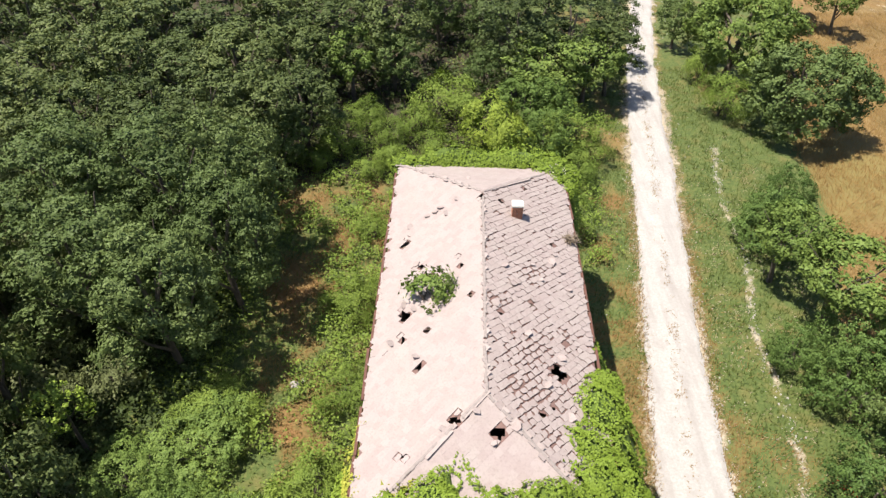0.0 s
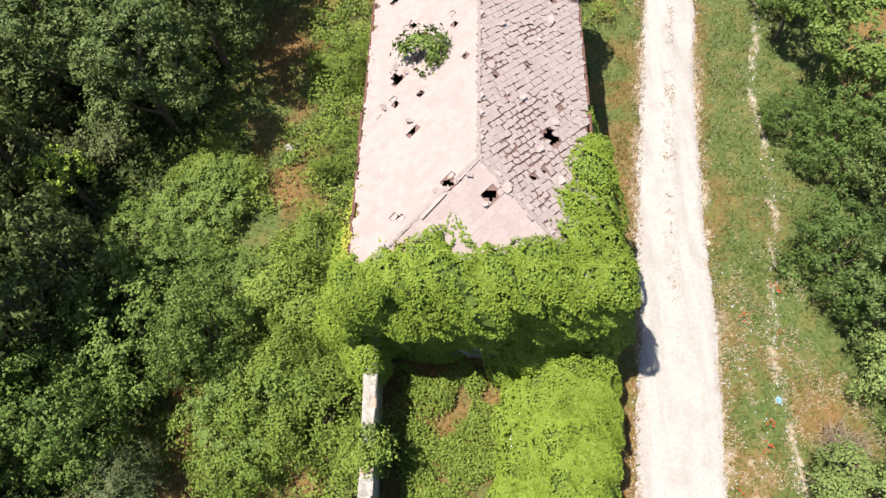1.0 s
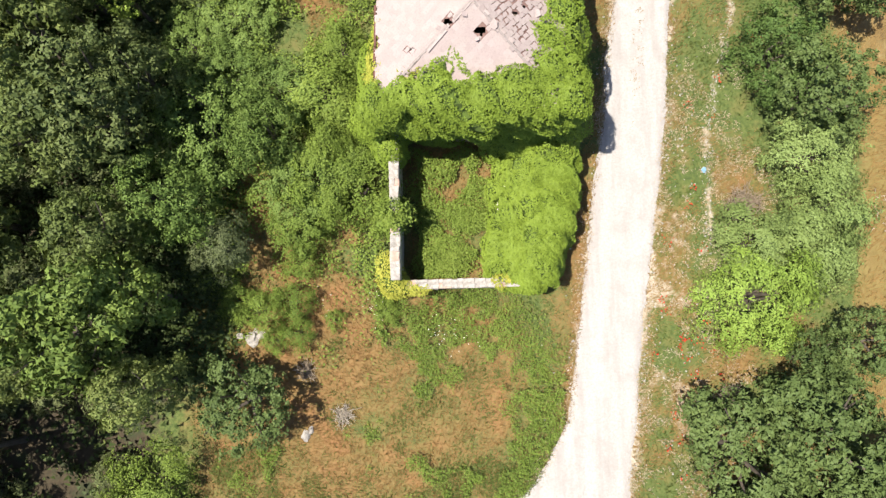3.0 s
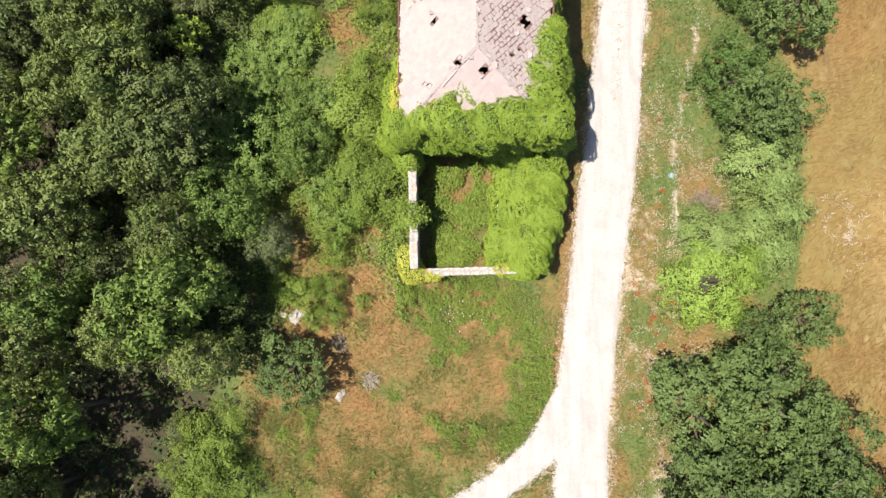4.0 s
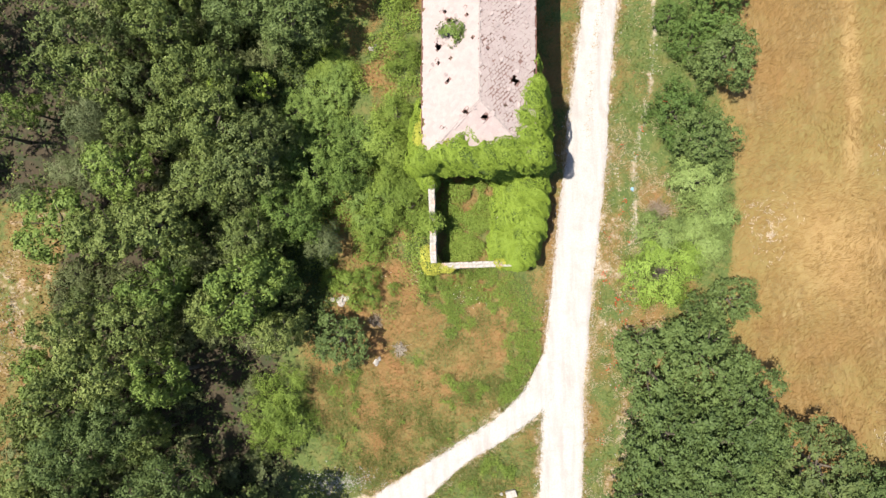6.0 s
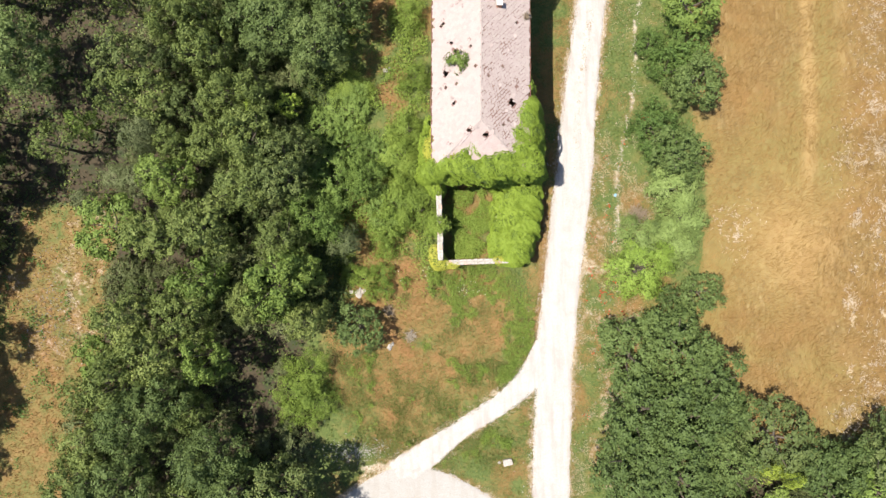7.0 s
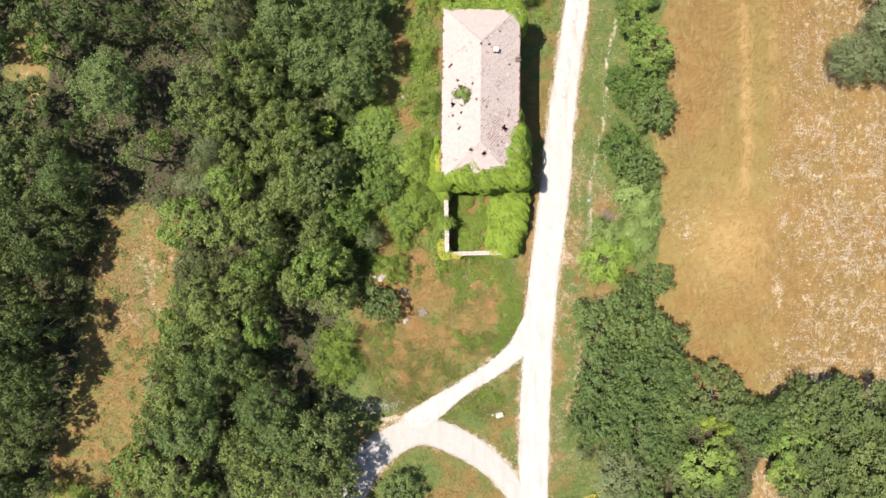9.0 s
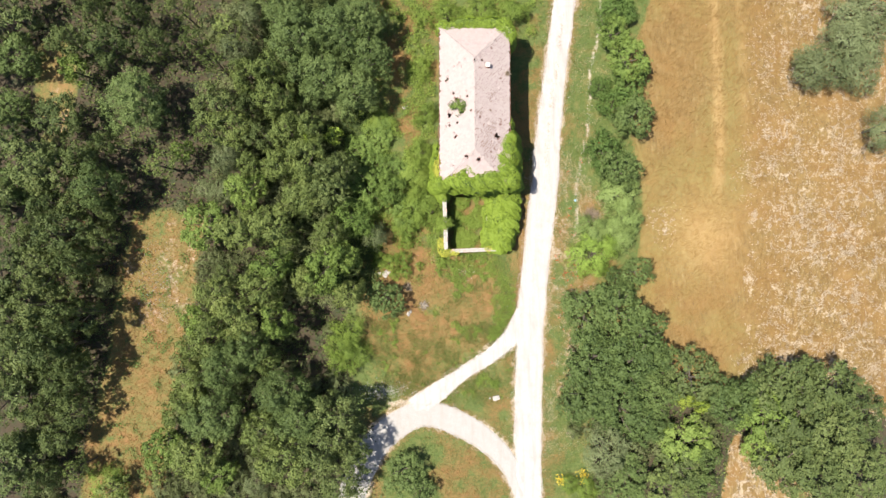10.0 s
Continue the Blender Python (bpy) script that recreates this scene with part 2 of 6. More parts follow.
def leaf_tris(P, N, size, r, aspect=0.8):
    """A pointed leaf at each place P, facing N."""
    n = len(P)
    side = unit(np.cross(N, r.normal(size=(n, 3))))
    along = np.cross(N, side)
    s = size * r.uniform(0.65, 1.3, n)[:, None]
    return np.stack([P - along * s * 0.45 - side * s * aspect * 0.5, P - along * s * 0.45 + side * s * aspect * 0.5, P + along * s * 0.6 + N * s * 0.05], 1)


def tri_mesh(name, corners, material):
    n = len(corners)
    me = bpy.data.meshes.new(name)
    me.vertices.add(3 * n)
    me.loops.add(3 * n)
    me.polygons.add(n)
    me.vertices.foreach_set("co", np.ascontiguousarray(corners, dtype=np.float32).ravel())
    me.loops.foreach_set("vertex_index", np.arange(3 * n, dtype=np.int32))
    me.polygons.foreach_set("loop_start", np.arange(0, 3 * n, 3, dtype=np.int32))
    me.update(calc_edges=True)
    me.materials.append(material)
    return me


def box_bm(bm, x0, y0, z0, x1, y1, z1):
    vs = [bm.verts.new(p) for p in ((x0, y0, z0), (x1, y0, z0), (x1, y1, z0), (x0, y1, z0), (x0, y0, z1), (x1, y0, z1), (x1, y1, z1), (x0, y1, z1))]
    for f in ((3, 2, 1, 0), (4, 5, 6, 7), (0, 1, 5, 4), (1, 2, 6, 5), (2, 3, 7, 6), (3, 0, 4, 7)):
        bm.faces.new([vs[i] for i in f])


def bm_mesh(bm, name, material):
    me = bpy.data.meshes.new(name)
    bm.normal_update()
    bm.to_mesh(me)
    bm.free()
    me.materials.append(material)
    return me


def tube(verts, faces, points, radii, sides=7):
    """Adds a tapered tube along points."""
    first = len(verts)
    for i, (p, r) in enumerate(zip(points, radii)):
        p = np.array(p, float)
        d = np.array(points[min(i + 1, len(points) - 1)], float) - np.array(points[max(i - 1, 0)], float)
        d = unit(d)
        a = unit(np.cross(d, (0.3, 0.9, 0.2)))
        b = np.cross(d, a)
        for k in range(sides):
            w = 2 * math.pi * k / sides
            verts.append(p + r * (math.cos(w) * a + math.sin(w) * b))
    for i in range(len(points) - 1):
        for k in range(sides):
            a, b = first + i * sides + k, first + i * sides + (k + 1) % sides
            faces.append((a, b, b + sides, a + sides))
    faces.append(tuple(first + (len(points) - 1) * sides + k for k in range(sides)))


def vnoise(x, y, scale, seed):
    """Smooth value noise, 0 to 1, on arrays."""
    x, y = np.asarray(x) / scale, np.asarray(y) / scale
    xi, yi = np.floor(x).astype(int), np.floor(y).astype(int)
    fx, fy = x - xi, y - yi
    fx, fy = fx * fx * (3 - 2 * fx), fy * fy * (3 - 2 * fy)

    def h(i, j):
        v = np.sin(i * 127.1 + j * 311.7 + seed * 74.7) * 43758.5453
        return v - np.floor(v)

    return (h(xi, yi) * (1 - fx) + h(xi + 1, yi) * fx) * (1 - fy) + (h(xi, yi + 1) * (1 - fx) + h(xi + 1, yi + 1) * fx) * fy


def smooth(v, lo, hi):
    k = np.clip((v - lo) / (hi - lo), 0, 1)
    return k * k * (3 - 2 * k)


# ---- plan of the roads ----
# centre x, y and half width
MAIN_ROAD = [(40, 130, 1.2), (27, 90, 1.2), (19.9, 64, 1.0), (17.6, 54, 1.05), (15.8, 44.4, 1.3), (14.65, 37, 1.3), (13.5, 30.5, 1.25), (12.6, 25, 1.25), (12.1, 21.8, 1.28), (11.3, 17, 1.36), (10.85, 13.4, 1.45),
             (10.4, 9, 1.55), (9.5, 3.4, 1.58), (8.72, -2.4, 1.6), (7.95, -8.6, 1.58), (7.6, -13, 1.55), (7.33, -17.3, 1.6), (7.03, -24.2, 1.55), (6.85, -30, 1.5), (6.6, -45, 1.5), (4, -90, 1.5)]
BRANCH_ROAD = [(8.3, -5.0, 0.9), (7.0, -8.0, 1.25), (5.3, -10.3, 1.0), (2.0, -12.75, 0.82), (-1.6, -15.0, 0.88), (-4.2, -16.7, 1.2), (-6.8, -18.5, 1.4)]
LOOP_ROAD = [(-18, -60, 1.5), (-15.8, -34, 1.5), (-13.7, -26, 1.6), (-11.4, -22.4, 1.6), (-8.8, -20.2, 1.6), (-5.9, -19.1, 1.5), (-3.6, -19.5, 1.5), (-1.5, -20.4, 1.48), (1.5, -22.2, 1.4), (3.6, -24.2, 1.25), (4.75, -25.9, 1.12), (5.7, -28.6, 1.0), (6.6, -32, 0.9)]


def glide(rows, step):
    """The rows of a road, resampled smoothly."""
    a = np.array(rows, float)
    d = np.concatenate([[0], np.cumsum(np.linalg.norm(np.diff(a[:, :2], axis=0), axis=1))])
    s = np.arange(0, d[-1], step)
    out = np.empty((len(s), 3))
    tang = np.gradient(a, d, axis=0)
    k = np.clip(np.searchsorted(d, s, side="right") - 1, 0, len(d) - 2)
    h = d[k + 1] - d[k]
    u = ((s - d[k]) / h)[:, None]
    h = h[:, None]
    return (2 * u**3 - 3 * u**2 + 1) * a[k] + (u**3 - 2 * u**2 + u) * h * tang[k] + (3 * u**2 - 2 * u**3) * a[k + 1] + (u**3 - u**2) * h * tang[k + 1]


ROADS = [glide(r, 0.3) for r in (MAIN_ROAD, BRANCH_ROAD, LOOP_ROAD)]


def road_gap(x, y):
    """Metres from the nearest road's edge (minus: on it)."""
    shape = np.broadcast(x, y).shape
    x, y = np.broadcast_to(x, shape).ravel(), np.broadcast_to(y, shape).ravel()
    # the main track runs north, so its middle is known for each y
    m = ROADS[0][np.argsort(ROADS[0][:, 1])]
    slope = np.gradient(m[:, 0], m[:, 1])
    best = np.abs(x - np.interp(y, m[:, 1], m[:, 0])) / np.sqrt(1 + np.interp(y, m[:, 1], slope) ** 2) - np.interp(y, m[:, 1], m[:, 2])
    for r in ROADS[1:]:
        lo, hi = r[:, :2].min(0) - 6, r[:, :2].max(0) + 6
        near = np.nonzero((x > lo[0]) & (x < hi[0]) & (y > lo[1]) & (y < hi[1]))[0]
        a, b, d = x[near], y[near], best[near]
        for i in range(0, len(r), 3):
            d = np.minimum(d, np.hypot(a - r[i, 0], b - r[i, 1]) - r[i, 2])
        best[near] = d
    return best.reshape(shape)


# ---- ground ----
def spread(lo, hi, step, far):
    mid = np.arange(lo, hi + 0.01, step)
    ring = np.geomspace(3, far, 14)
    return np.concatenate([lo - ring[::-1], mid, hi + ring])


def weeds(x, y):
    """Where green weeds stand in the meadow south of the annexe, 0 to 1."""
    n1, n2 = vnoise(x, y, 1.3, 21), vnoise(x, y, 3.1, 22)
    east = smooth(x, 0.6 + 2.2 * n2, 2.8 + 2.2 * n2) * smooth(6.6 + (y + 4) * 0.12 - x, 0, 0.6) * smooth(y, -11.5, -9.5) * smooth(1.2 - y, 0, 0.6)
    top = smooth(y + 2.6 + 1.6 * n1, 0, 1.2) * smooth(0.9 - y, 0, 0.5) * smooth(x, -3.8, -2.8) * smooth(6.0 - x, 0, 0.8)
    tongue = smooth(1.0 - np.hypot((x + 1.0 - 0.12 * (y + 4)) / 0.9, (y + 4.3) / 2.0) + 0.5 * (n1 - 0.5), 0, 0.4)
    spots = smooth(n1 * 0.5 + n2 * 0.4 + 0.25 * vnoise(x, y, 0.5, 25), 0.55, 0.92) * 0.7
    return np.clip(np.maximum.reduce([east, top * (0.8 + 0.4 * n1), tongue, spots]) * (0.2 + 0.6 * vnoise(x, y, 0.7, 23) + 0.7 * vnoise(x, y, 0.3, 24)), 0, 1)


def meadow(x, y):
    n1 = vnoise(x, y, 3.0, 1)
    return smooth(10.5 - np.hypot((x + 2.5) / 1.05, (y + 8.0) / 0.95) + 3 * n1, 0, 3)


def zones(x, y):
    """Dry grass, field, woodland floor, bare pale soil, each 0 to 1."""
    n1, n2 = vnoise(x, y, 3.0, 1), vnoise(x, y, 7.0, 2)
    n3 = vnoise(x, y, 1.4, 4)
    edge = 21.6 + 0.7 * np.sin(y * 0.25) + np.where(y > 24, (y - 24) * 0.28, 0) + np.where(y < -6, (-6 - y) * 0.4, 0)
    field = smooth(x, edge - 0.8, edge + 0.8) * smooth(y, -19, -16.5)
    past = np.maximum(-y - 22.0, 0)
    field = np.maximum(field, smooth(0.6 + 0.62 * np.minimum(past, 9) + 1.2 * (n3 - 0.5) - np.abs(x - 32.6 - 0.38 * np.minimum(past, 9)), 0, 0.9) * smooth(-y + 1.2 * (n3 - 0.5), 22.0, 23))
    field = np.maximum(field, smooth(x - 48.5 + 2 * (n1 - 0.5), 0, 1.5) * smooth(y, -23, -20))
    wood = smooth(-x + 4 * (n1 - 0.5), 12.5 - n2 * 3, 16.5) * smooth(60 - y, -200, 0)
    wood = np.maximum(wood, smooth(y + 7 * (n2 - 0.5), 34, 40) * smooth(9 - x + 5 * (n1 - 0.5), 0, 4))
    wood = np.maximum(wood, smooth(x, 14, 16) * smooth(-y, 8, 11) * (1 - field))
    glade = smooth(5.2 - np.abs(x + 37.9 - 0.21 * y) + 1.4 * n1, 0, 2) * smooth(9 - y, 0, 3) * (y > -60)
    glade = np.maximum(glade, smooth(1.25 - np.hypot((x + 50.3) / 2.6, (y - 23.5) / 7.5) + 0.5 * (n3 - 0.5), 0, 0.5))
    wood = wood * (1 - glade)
    dry = smooth(n2 * 0.4 + n1 * 0.4 + n3 * 0.35, 0.5, 0.8) * 0.62 * (1 - 0.65 * (x > 11) * (x < 21) * smooth(y, 6, 11))
    dry = np.maximum(dry, meadow(x, y) * (0.30 + 0.44 * n2 + 0.38 * n3 - 0.30 * smooth(-8.5 - y, 0, 5)))
    dry = np.maximum(dry, glade * (0.42 + 0.35 * n3))
    gap = road_gap(x, y)
    dry = np.maximum(dry, smooth(1.2 - gap, 0, 0.9) * (0.2 + 0.42 * n3))
    dry = np.maximum(dry, smooth(x, 6.0, 7.5) * (gap > 0) * smooth(13.5 + 0.05 * y - x, 0, 1) * smooth(y, 8, 12) * smooth(n3 * 0.7 + n1 * 0.5, 0.4, 0.9) * 0.6)
    dry = np.maximum(dry, smooth(3.2 - gap, 0, 0.6) * (x < 9) * (y < 8) * (y > -8) * smooth(x, 4.5, 6.2) * (0.6 + 0.3 * n3))
    for cx, cy, ax, ay in ((-7.6, 24, 2.2, 4.6), (-6.2, 16.8, 1.7, 2.6), (-6.2, 28.5, 1.5, 3.4), (-4.7, 3.4, 1.5, 0.9), (-7.0, -3.3, 1.2, 1.2), (0.7, 5.6, 0.9, 0.8), (1.3, 3.2, 1.0, 0.7), (0.3, 2.6, 0.6, 0.6)):
        dry = np.maximum(dry, smooth(1.3 - np.hypot((x - cx) / ax, (y - cy) / ay) + 1.3 * (n3 - 0.5) + 0.9 * (vnoise(x, y, 0.6, 8) - 0.5), 0, 1.1) * 0.72)
    dry = dry * (1 - 0.6 * smooth(weeds(x, y) + 0.8 * (vnoise(x, y, 0.8, 27) - 0.5), 0.1, 0.9))
    bare = np.maximum(smooth(0.35 - gap, 0, 0.4) * 0.75, smooth(1.0 - gap, 0, 0.7) * smooth(n3 * 0.7 + n1 * 0.4, 0.42, 0.75) * 0.6)
    path = np.abs(x - 14.1 - (y - 5) * 0.155 - 0.25 * np.sin(y * 0.5))
    bare = np.maximum(bare, smooth(0.45 - path, 0, 0.35) * (0.35 + 0.4 * n3) * (y > 2) * (y < 40))
    verge = smooth(2.6 - np.abs(x - 12.3), 0, 1.5) * smooth(9 - y, 0, 4) * smooth(y, -26, -14)
    bare = np.maximum(bare, verge * smooth(n3 * 0.7 + n1 * 0.4, 0.4, 0.9) * 0.5)
    bare = np.maximum(bare, smooth(2.4 - np.hypot((x + 9) / 1.6, y + 16.3), 0, 1) * smooth(n3, 0.45, 0.8) * 0.8)
    bare = np.maximum(bare, glade * smooth(n3 * 0.6 + n1 * 0.5, 0.35, 0.8) * (0.16 + 0.22 * smooth(y, -12, -4)))
    return dry, field, wood, bare


def crops(x, y):
    """Within the field: pale straw, a green tinge, a drawn wheel line, each 0 to 1."""
    n1, n2, n3 = vnoise(x, y, 1.7, 31), vnoise(x, y, 9.0, 32), vnoise(x, y, 0.8, 33)
    pale = smooth(x + 4 * n2 - 0.12 * (y - 10), 36, 43) * (0.34 + 0.26 * n1)
    pale = np.maximum(pale, smooth(1.4 - np.hypot((x - 25.2) / 2.2, (y - 3.2) / 2.6) + 1.2 * (n1 - 0.5), 0, 1.4) * 0.42)
    pale = np.maximum(pale, smooth(0.9 - np.abs(x - 35.8 - 0.08 * (y - 5)) + 0.8 * (n3 - 0.5), 0, 0.8) * smooth(12 - y, 0, 3) * smooth(n1, 0.2, 0.6) * 0.8)
    pale = np.maximum(pale, smooth(-y, 20, 22) * 0.4)
    tinge = smooth(n2 * 0.8 + n1 * 0.3, 0.28, 0.7) * smooth(38 - x, 0, 5) * 0.9
    at = x - 32.2 + 0.9 * smooth(14 - y, 0, 14)
    line = smooth(1.1 - np.abs(at) + 0.7 * (n1 - 0.5), 0, 1.1) * smooth(y, -4, 12) * 0.75
    line = np.maximum(line, smooth(1.0 - np.abs(at - 3.0 - 0.3 * n2), 0, 0.9) * smooth(y, 6, 20) * 0.55 * n3)
    line = np.maximum(line, 0.75 * np.exp(-((x - 30.0) / 4.5) ** 2 - ((y - 1.5) / 5.0) ** 2))
    return pale, tinge * (1 - 0.7 * line) * smooth(y, -19, -16), line


def make_ground():
    xs, ys = spread(-60, 60, 0.55, 2500), spread(-38, 76, 0.55, 2500)
    X, Y = np.meshgrid(xs, ys)
    gap = road_gap(X, Y)
    Z = (vnoise(X, Y, 2.1, 5) - 0.5) * 0.16 + (vnoise(X, Y, 0.9, 6) - 0.5) * 0.08
    Z = Z * smooth(gap, 0.0, 1.5) - 0.05 * smooth(-gap, -0.3, 0.3)
    Z = np.where(np.hypot(X, Y - 20) > 120, 0, Z)
    nx, ny = len(xs), len(ys)
    idx = np.arange(nx * ny).reshape(ny, nx)
    f = np.stack([idx[:-1, :-1], idx[:-1, 1:], idx[1:, 1:], idx[1:, :-1]], -1).reshape(-1, 4)
    me = bpy.data.meshes.new("ground")
    me.vertices.add(nx * ny)
    me.vertices.foreach_set("co", np.stack([X, Y, Z], -1).astype(np.float32).ravel())
    me.loops.add(f.size)
    me.loops.foreach_set("vertex_index", f.astype(np.int32).ravel())
    me.polygons.add(len(f))
    me.polygons.foreach_set("loop_start", np.arange(0, f.size, 4, dtype=np.int32))
    me.polygons.foreach_set("use_smooth", np.ones(len(f), dtype=bool))
    me.update(calc_edges=True)
    layer = me.color_attributes.new("zone", "FLOAT_COLOR", "POINT")
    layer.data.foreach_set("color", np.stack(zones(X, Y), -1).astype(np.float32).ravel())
    layer = me.color_attributes.new("crop", "FLOAT_COLOR", "POINT")
    layer.data.foreach_set("color", np.stack([*crops(X, Y), np.ones_like(X)], -1).astype(np.float32).ravel())
    me.materials.append(M_GROUND)
    tagged(new("ground", me), "rough grass, dry meadow, field and woodland floor", "ground", kind="structure")


def ground_z(x, y):
    return ((vnoise(x, y, 2.1, 5) - 0.5) * 0.16 + (vnoise(x, y, 0.9, 6) - 0.5) * 0.08) * smooth(road_gap(x, y), 0.0, 1.5)


def make_road(name, r, seed, lift, label, material):
    """A worn ribbon with ragged edges that dip into the ground, two wheel ruts and a low crown."""
    n = len(r)
    d = np.gradient(r[:, :2], axis=0)
    d = unit(d)
    side = np.stack([d[:, 1], -d[:, 0]], 1)
    across = np.array([-1.12, -1.0, -0.8, -0.5, -0.2, 0.0, 0.2, 0.5, 0.8, 1.0, 1.12])
    height = np.array([-0.10, 0.0, 0.012, -0.01, 0.02, 0.03, 0.02, -0.01, 0.012, 0.0, -0.10]) + lift
    verts = []
    for i in range(n):
        s = i * 0.3
        wl = r[i, 2] + 0.3 * (float(vnoise(s, 0.0, 3.2, seed)) - 0.5) + 0.22 * (float(vnoise(s, 3.0, 0.45, seed)) - 0.5)
        wr = r[i, 2] + 0.3 * (float(vnoise(s, 0.0, 3.2, seed + 9)) - 0.5) + 0.22 * (float(vnoise(s, 3.0, 0.45, seed + 9)) - 0.5)
        for a, h in zip(across, height):
            p = r[i, :2] + side[i] * a * (wl if a < 0 else wr)
            verts.append((p[0], p[1], h))
    k = len(across)
    faces = [(i * k + j, i * k + j + 1, (i + 1) * k + j + 1, (i + 1) * k + j) for i in range(n - 1) for j in range(k - 1)]
    faces = [tuple(reversed(f)) for f in faces]
    me = mesh_of(name, verts, faces, material)
    for p in me.polygons:
        p.use_smooth = True
    tagged(new(name, me), label, "road", kind="structure")


make_ground()
make_road("road", ROADS[0], 11, 0.030, "white gravel farm track with worn ragged edges", M_ROAD)
make_road("road_branch", ROADS[1], 12, 0.024, "white gravel side track curving off the farm track", M_ROAD)
make_road("road_loop", ROADS[2], 13, 0.018, "grey compacted gravel track curving into the wood", M_ROAD_GREY)


# ---- trees and shrubs ----
def crown_mesh(name, r, R, H, base, lobes, sprays, size, material, spread_out=0.34, per=15):
    """Sprays of leaves in lobes over a rough ellipsoid, with gaps between the lobes."""
    c = np.array([0, 0, base + (H - base) * 0.5])
    axes = np.array([R, R, (H - base) * 0.5])
    P, N = [], []
    for i in range(lobes):
        w = i * 2.39996 + r.uniform(-0.5, 0.5)
        z = max(min(1 - 1.72 * (i + 0.5) / lobes + r.uniform(-0.12, 0.12), 0.98), -0.8)
        h = math.sqrt(1 - z * z)
        d = np.array([h * math.cos(w), h * math.sin(w), z])
        lc = c + d * axes * r.uniform(0.5, 0.95)
        lr = R * r.uniform(0.19, 0.38)
        m = max(int(sprays / lobes * (lr / (0.31 * R)) ** 2 * (1.2 if z > -0.2 else 0.7)), 1)
        q = unit(r.normal(size=(m, 3)) + np.array([0, 0, 0.45]) + 0.5 * d)
        rad = lr * (1 - 0.5 * r.random(m) ** 2) * (0.8 + 0.45 * r.random(m))
        pts = lc + q * rad[:, None] * np.array([1, 1, 0.75])
        nrm = unit(q + 0.8 * d + 0.25 * r.normal(size=(m, 3)) + np.array([0, 0, 0.08]))
        out = q * np.array([1, 1, 0.25]) + 0.8 * d * np.array([1, 1, 0]) + 0.35 * r.normal(size=(m, 3))
        side = unit(np.cross(nrm, out))
        other = np.cross(nrm, side)
        u = r.normal(size=(m, per, 2)) * spread_out * np.array([0.24, 0.95])
        leaf = pts[:, None] + side[:, None] * u[..., :1] + other[:, None] * u[..., 1:] + nrm[:, None] * (r.normal(size=(m, per, 1)) * 0.07 - 0.3 * (u ** 2).sum(-1, keepdims=True))
        P.append(leaf.reshape(-1, 3))
        N.append(unit(np.repeat(nrm, per, 0) + 0.24 * r.normal(size=(m * per, 3))))
    P, N = np.concatenate(P), np.concatenate(N)
    keep = P[:, 2] > base * 0.6
    return tri_mesh(name, leaf_tris(P[keep], N[keep], size * 1.12, r, 0.6), material)


def tuft_crown(name, r, R, H, base, lobes, tufts, per, tuft, size, material):
    """Rounded tufts of leaves over a few large lobes, with dark gaps between tufts and between lobes."""
    c = np.array([0, 0, base + (H - base) * 0.5])
    axes = np.array([R, R, (H - base) * 0.5])
    P, N = [], []
    for i in range(lobes):
        w = i * 2.39996 + r.uniform(-0.5, 0.5)
        z = max(min(1 - 1.72 * (i + 0.5) / lobes + r.uniform(-0.12, 0.12), 0.97), -0.78)
        h = math.sqrt(1 - z * z)
        d = np.array([h * math.cos(w), h * math.sin(w), z])
        lc = c + d * axes * (r.uniform(0.6, 0.84) if lobes > 28 else r.uniform(0.42, 0.78))
        lr = R * r.uniform(0.26, 0.46) * (0.74 if lobes > 28 else 1.0)
        m = max(int(tufts / lobes * (lr / ((0.27 if lobes > 28 else 0.36) * R)) ** 2), 2)
        q = unit(r.normal(size=(m, 3)) + np.array([0, 0, 0.3]) + 0.9 * d)
        mid = lc + q * (lr * r.uniform(0.55, 1.18, m))[:, None] * np.array([1, 1, 0.85])
        e = unit(r.normal(size=(m, per, 3)) + 0.8 * q[:, None] + np.array([0, 0, 0.12]))
        rad = tuft * r.uniform(0.6, 1.45, (m, 1, 1)) * r.uniform(0.25, 1.15, (m, per, 1))
        P.append((mid[:, None] + e * rad * np.array([1, 1, 0.75])).reshape(-1, 3))
        N.append(unit(e + 0.45 * q[:, None] + 0.48 * r.normal(size=(m, per, 3))).reshape(-1, 3))
    P, N = np.concatenate(P), np.concatenate(N)
    keep = P[:, 2] > base * 0.5
    return tri_mesh(name, leaf_tris(P[keep], N[keep], size * 1.12, r, 0.7), material)


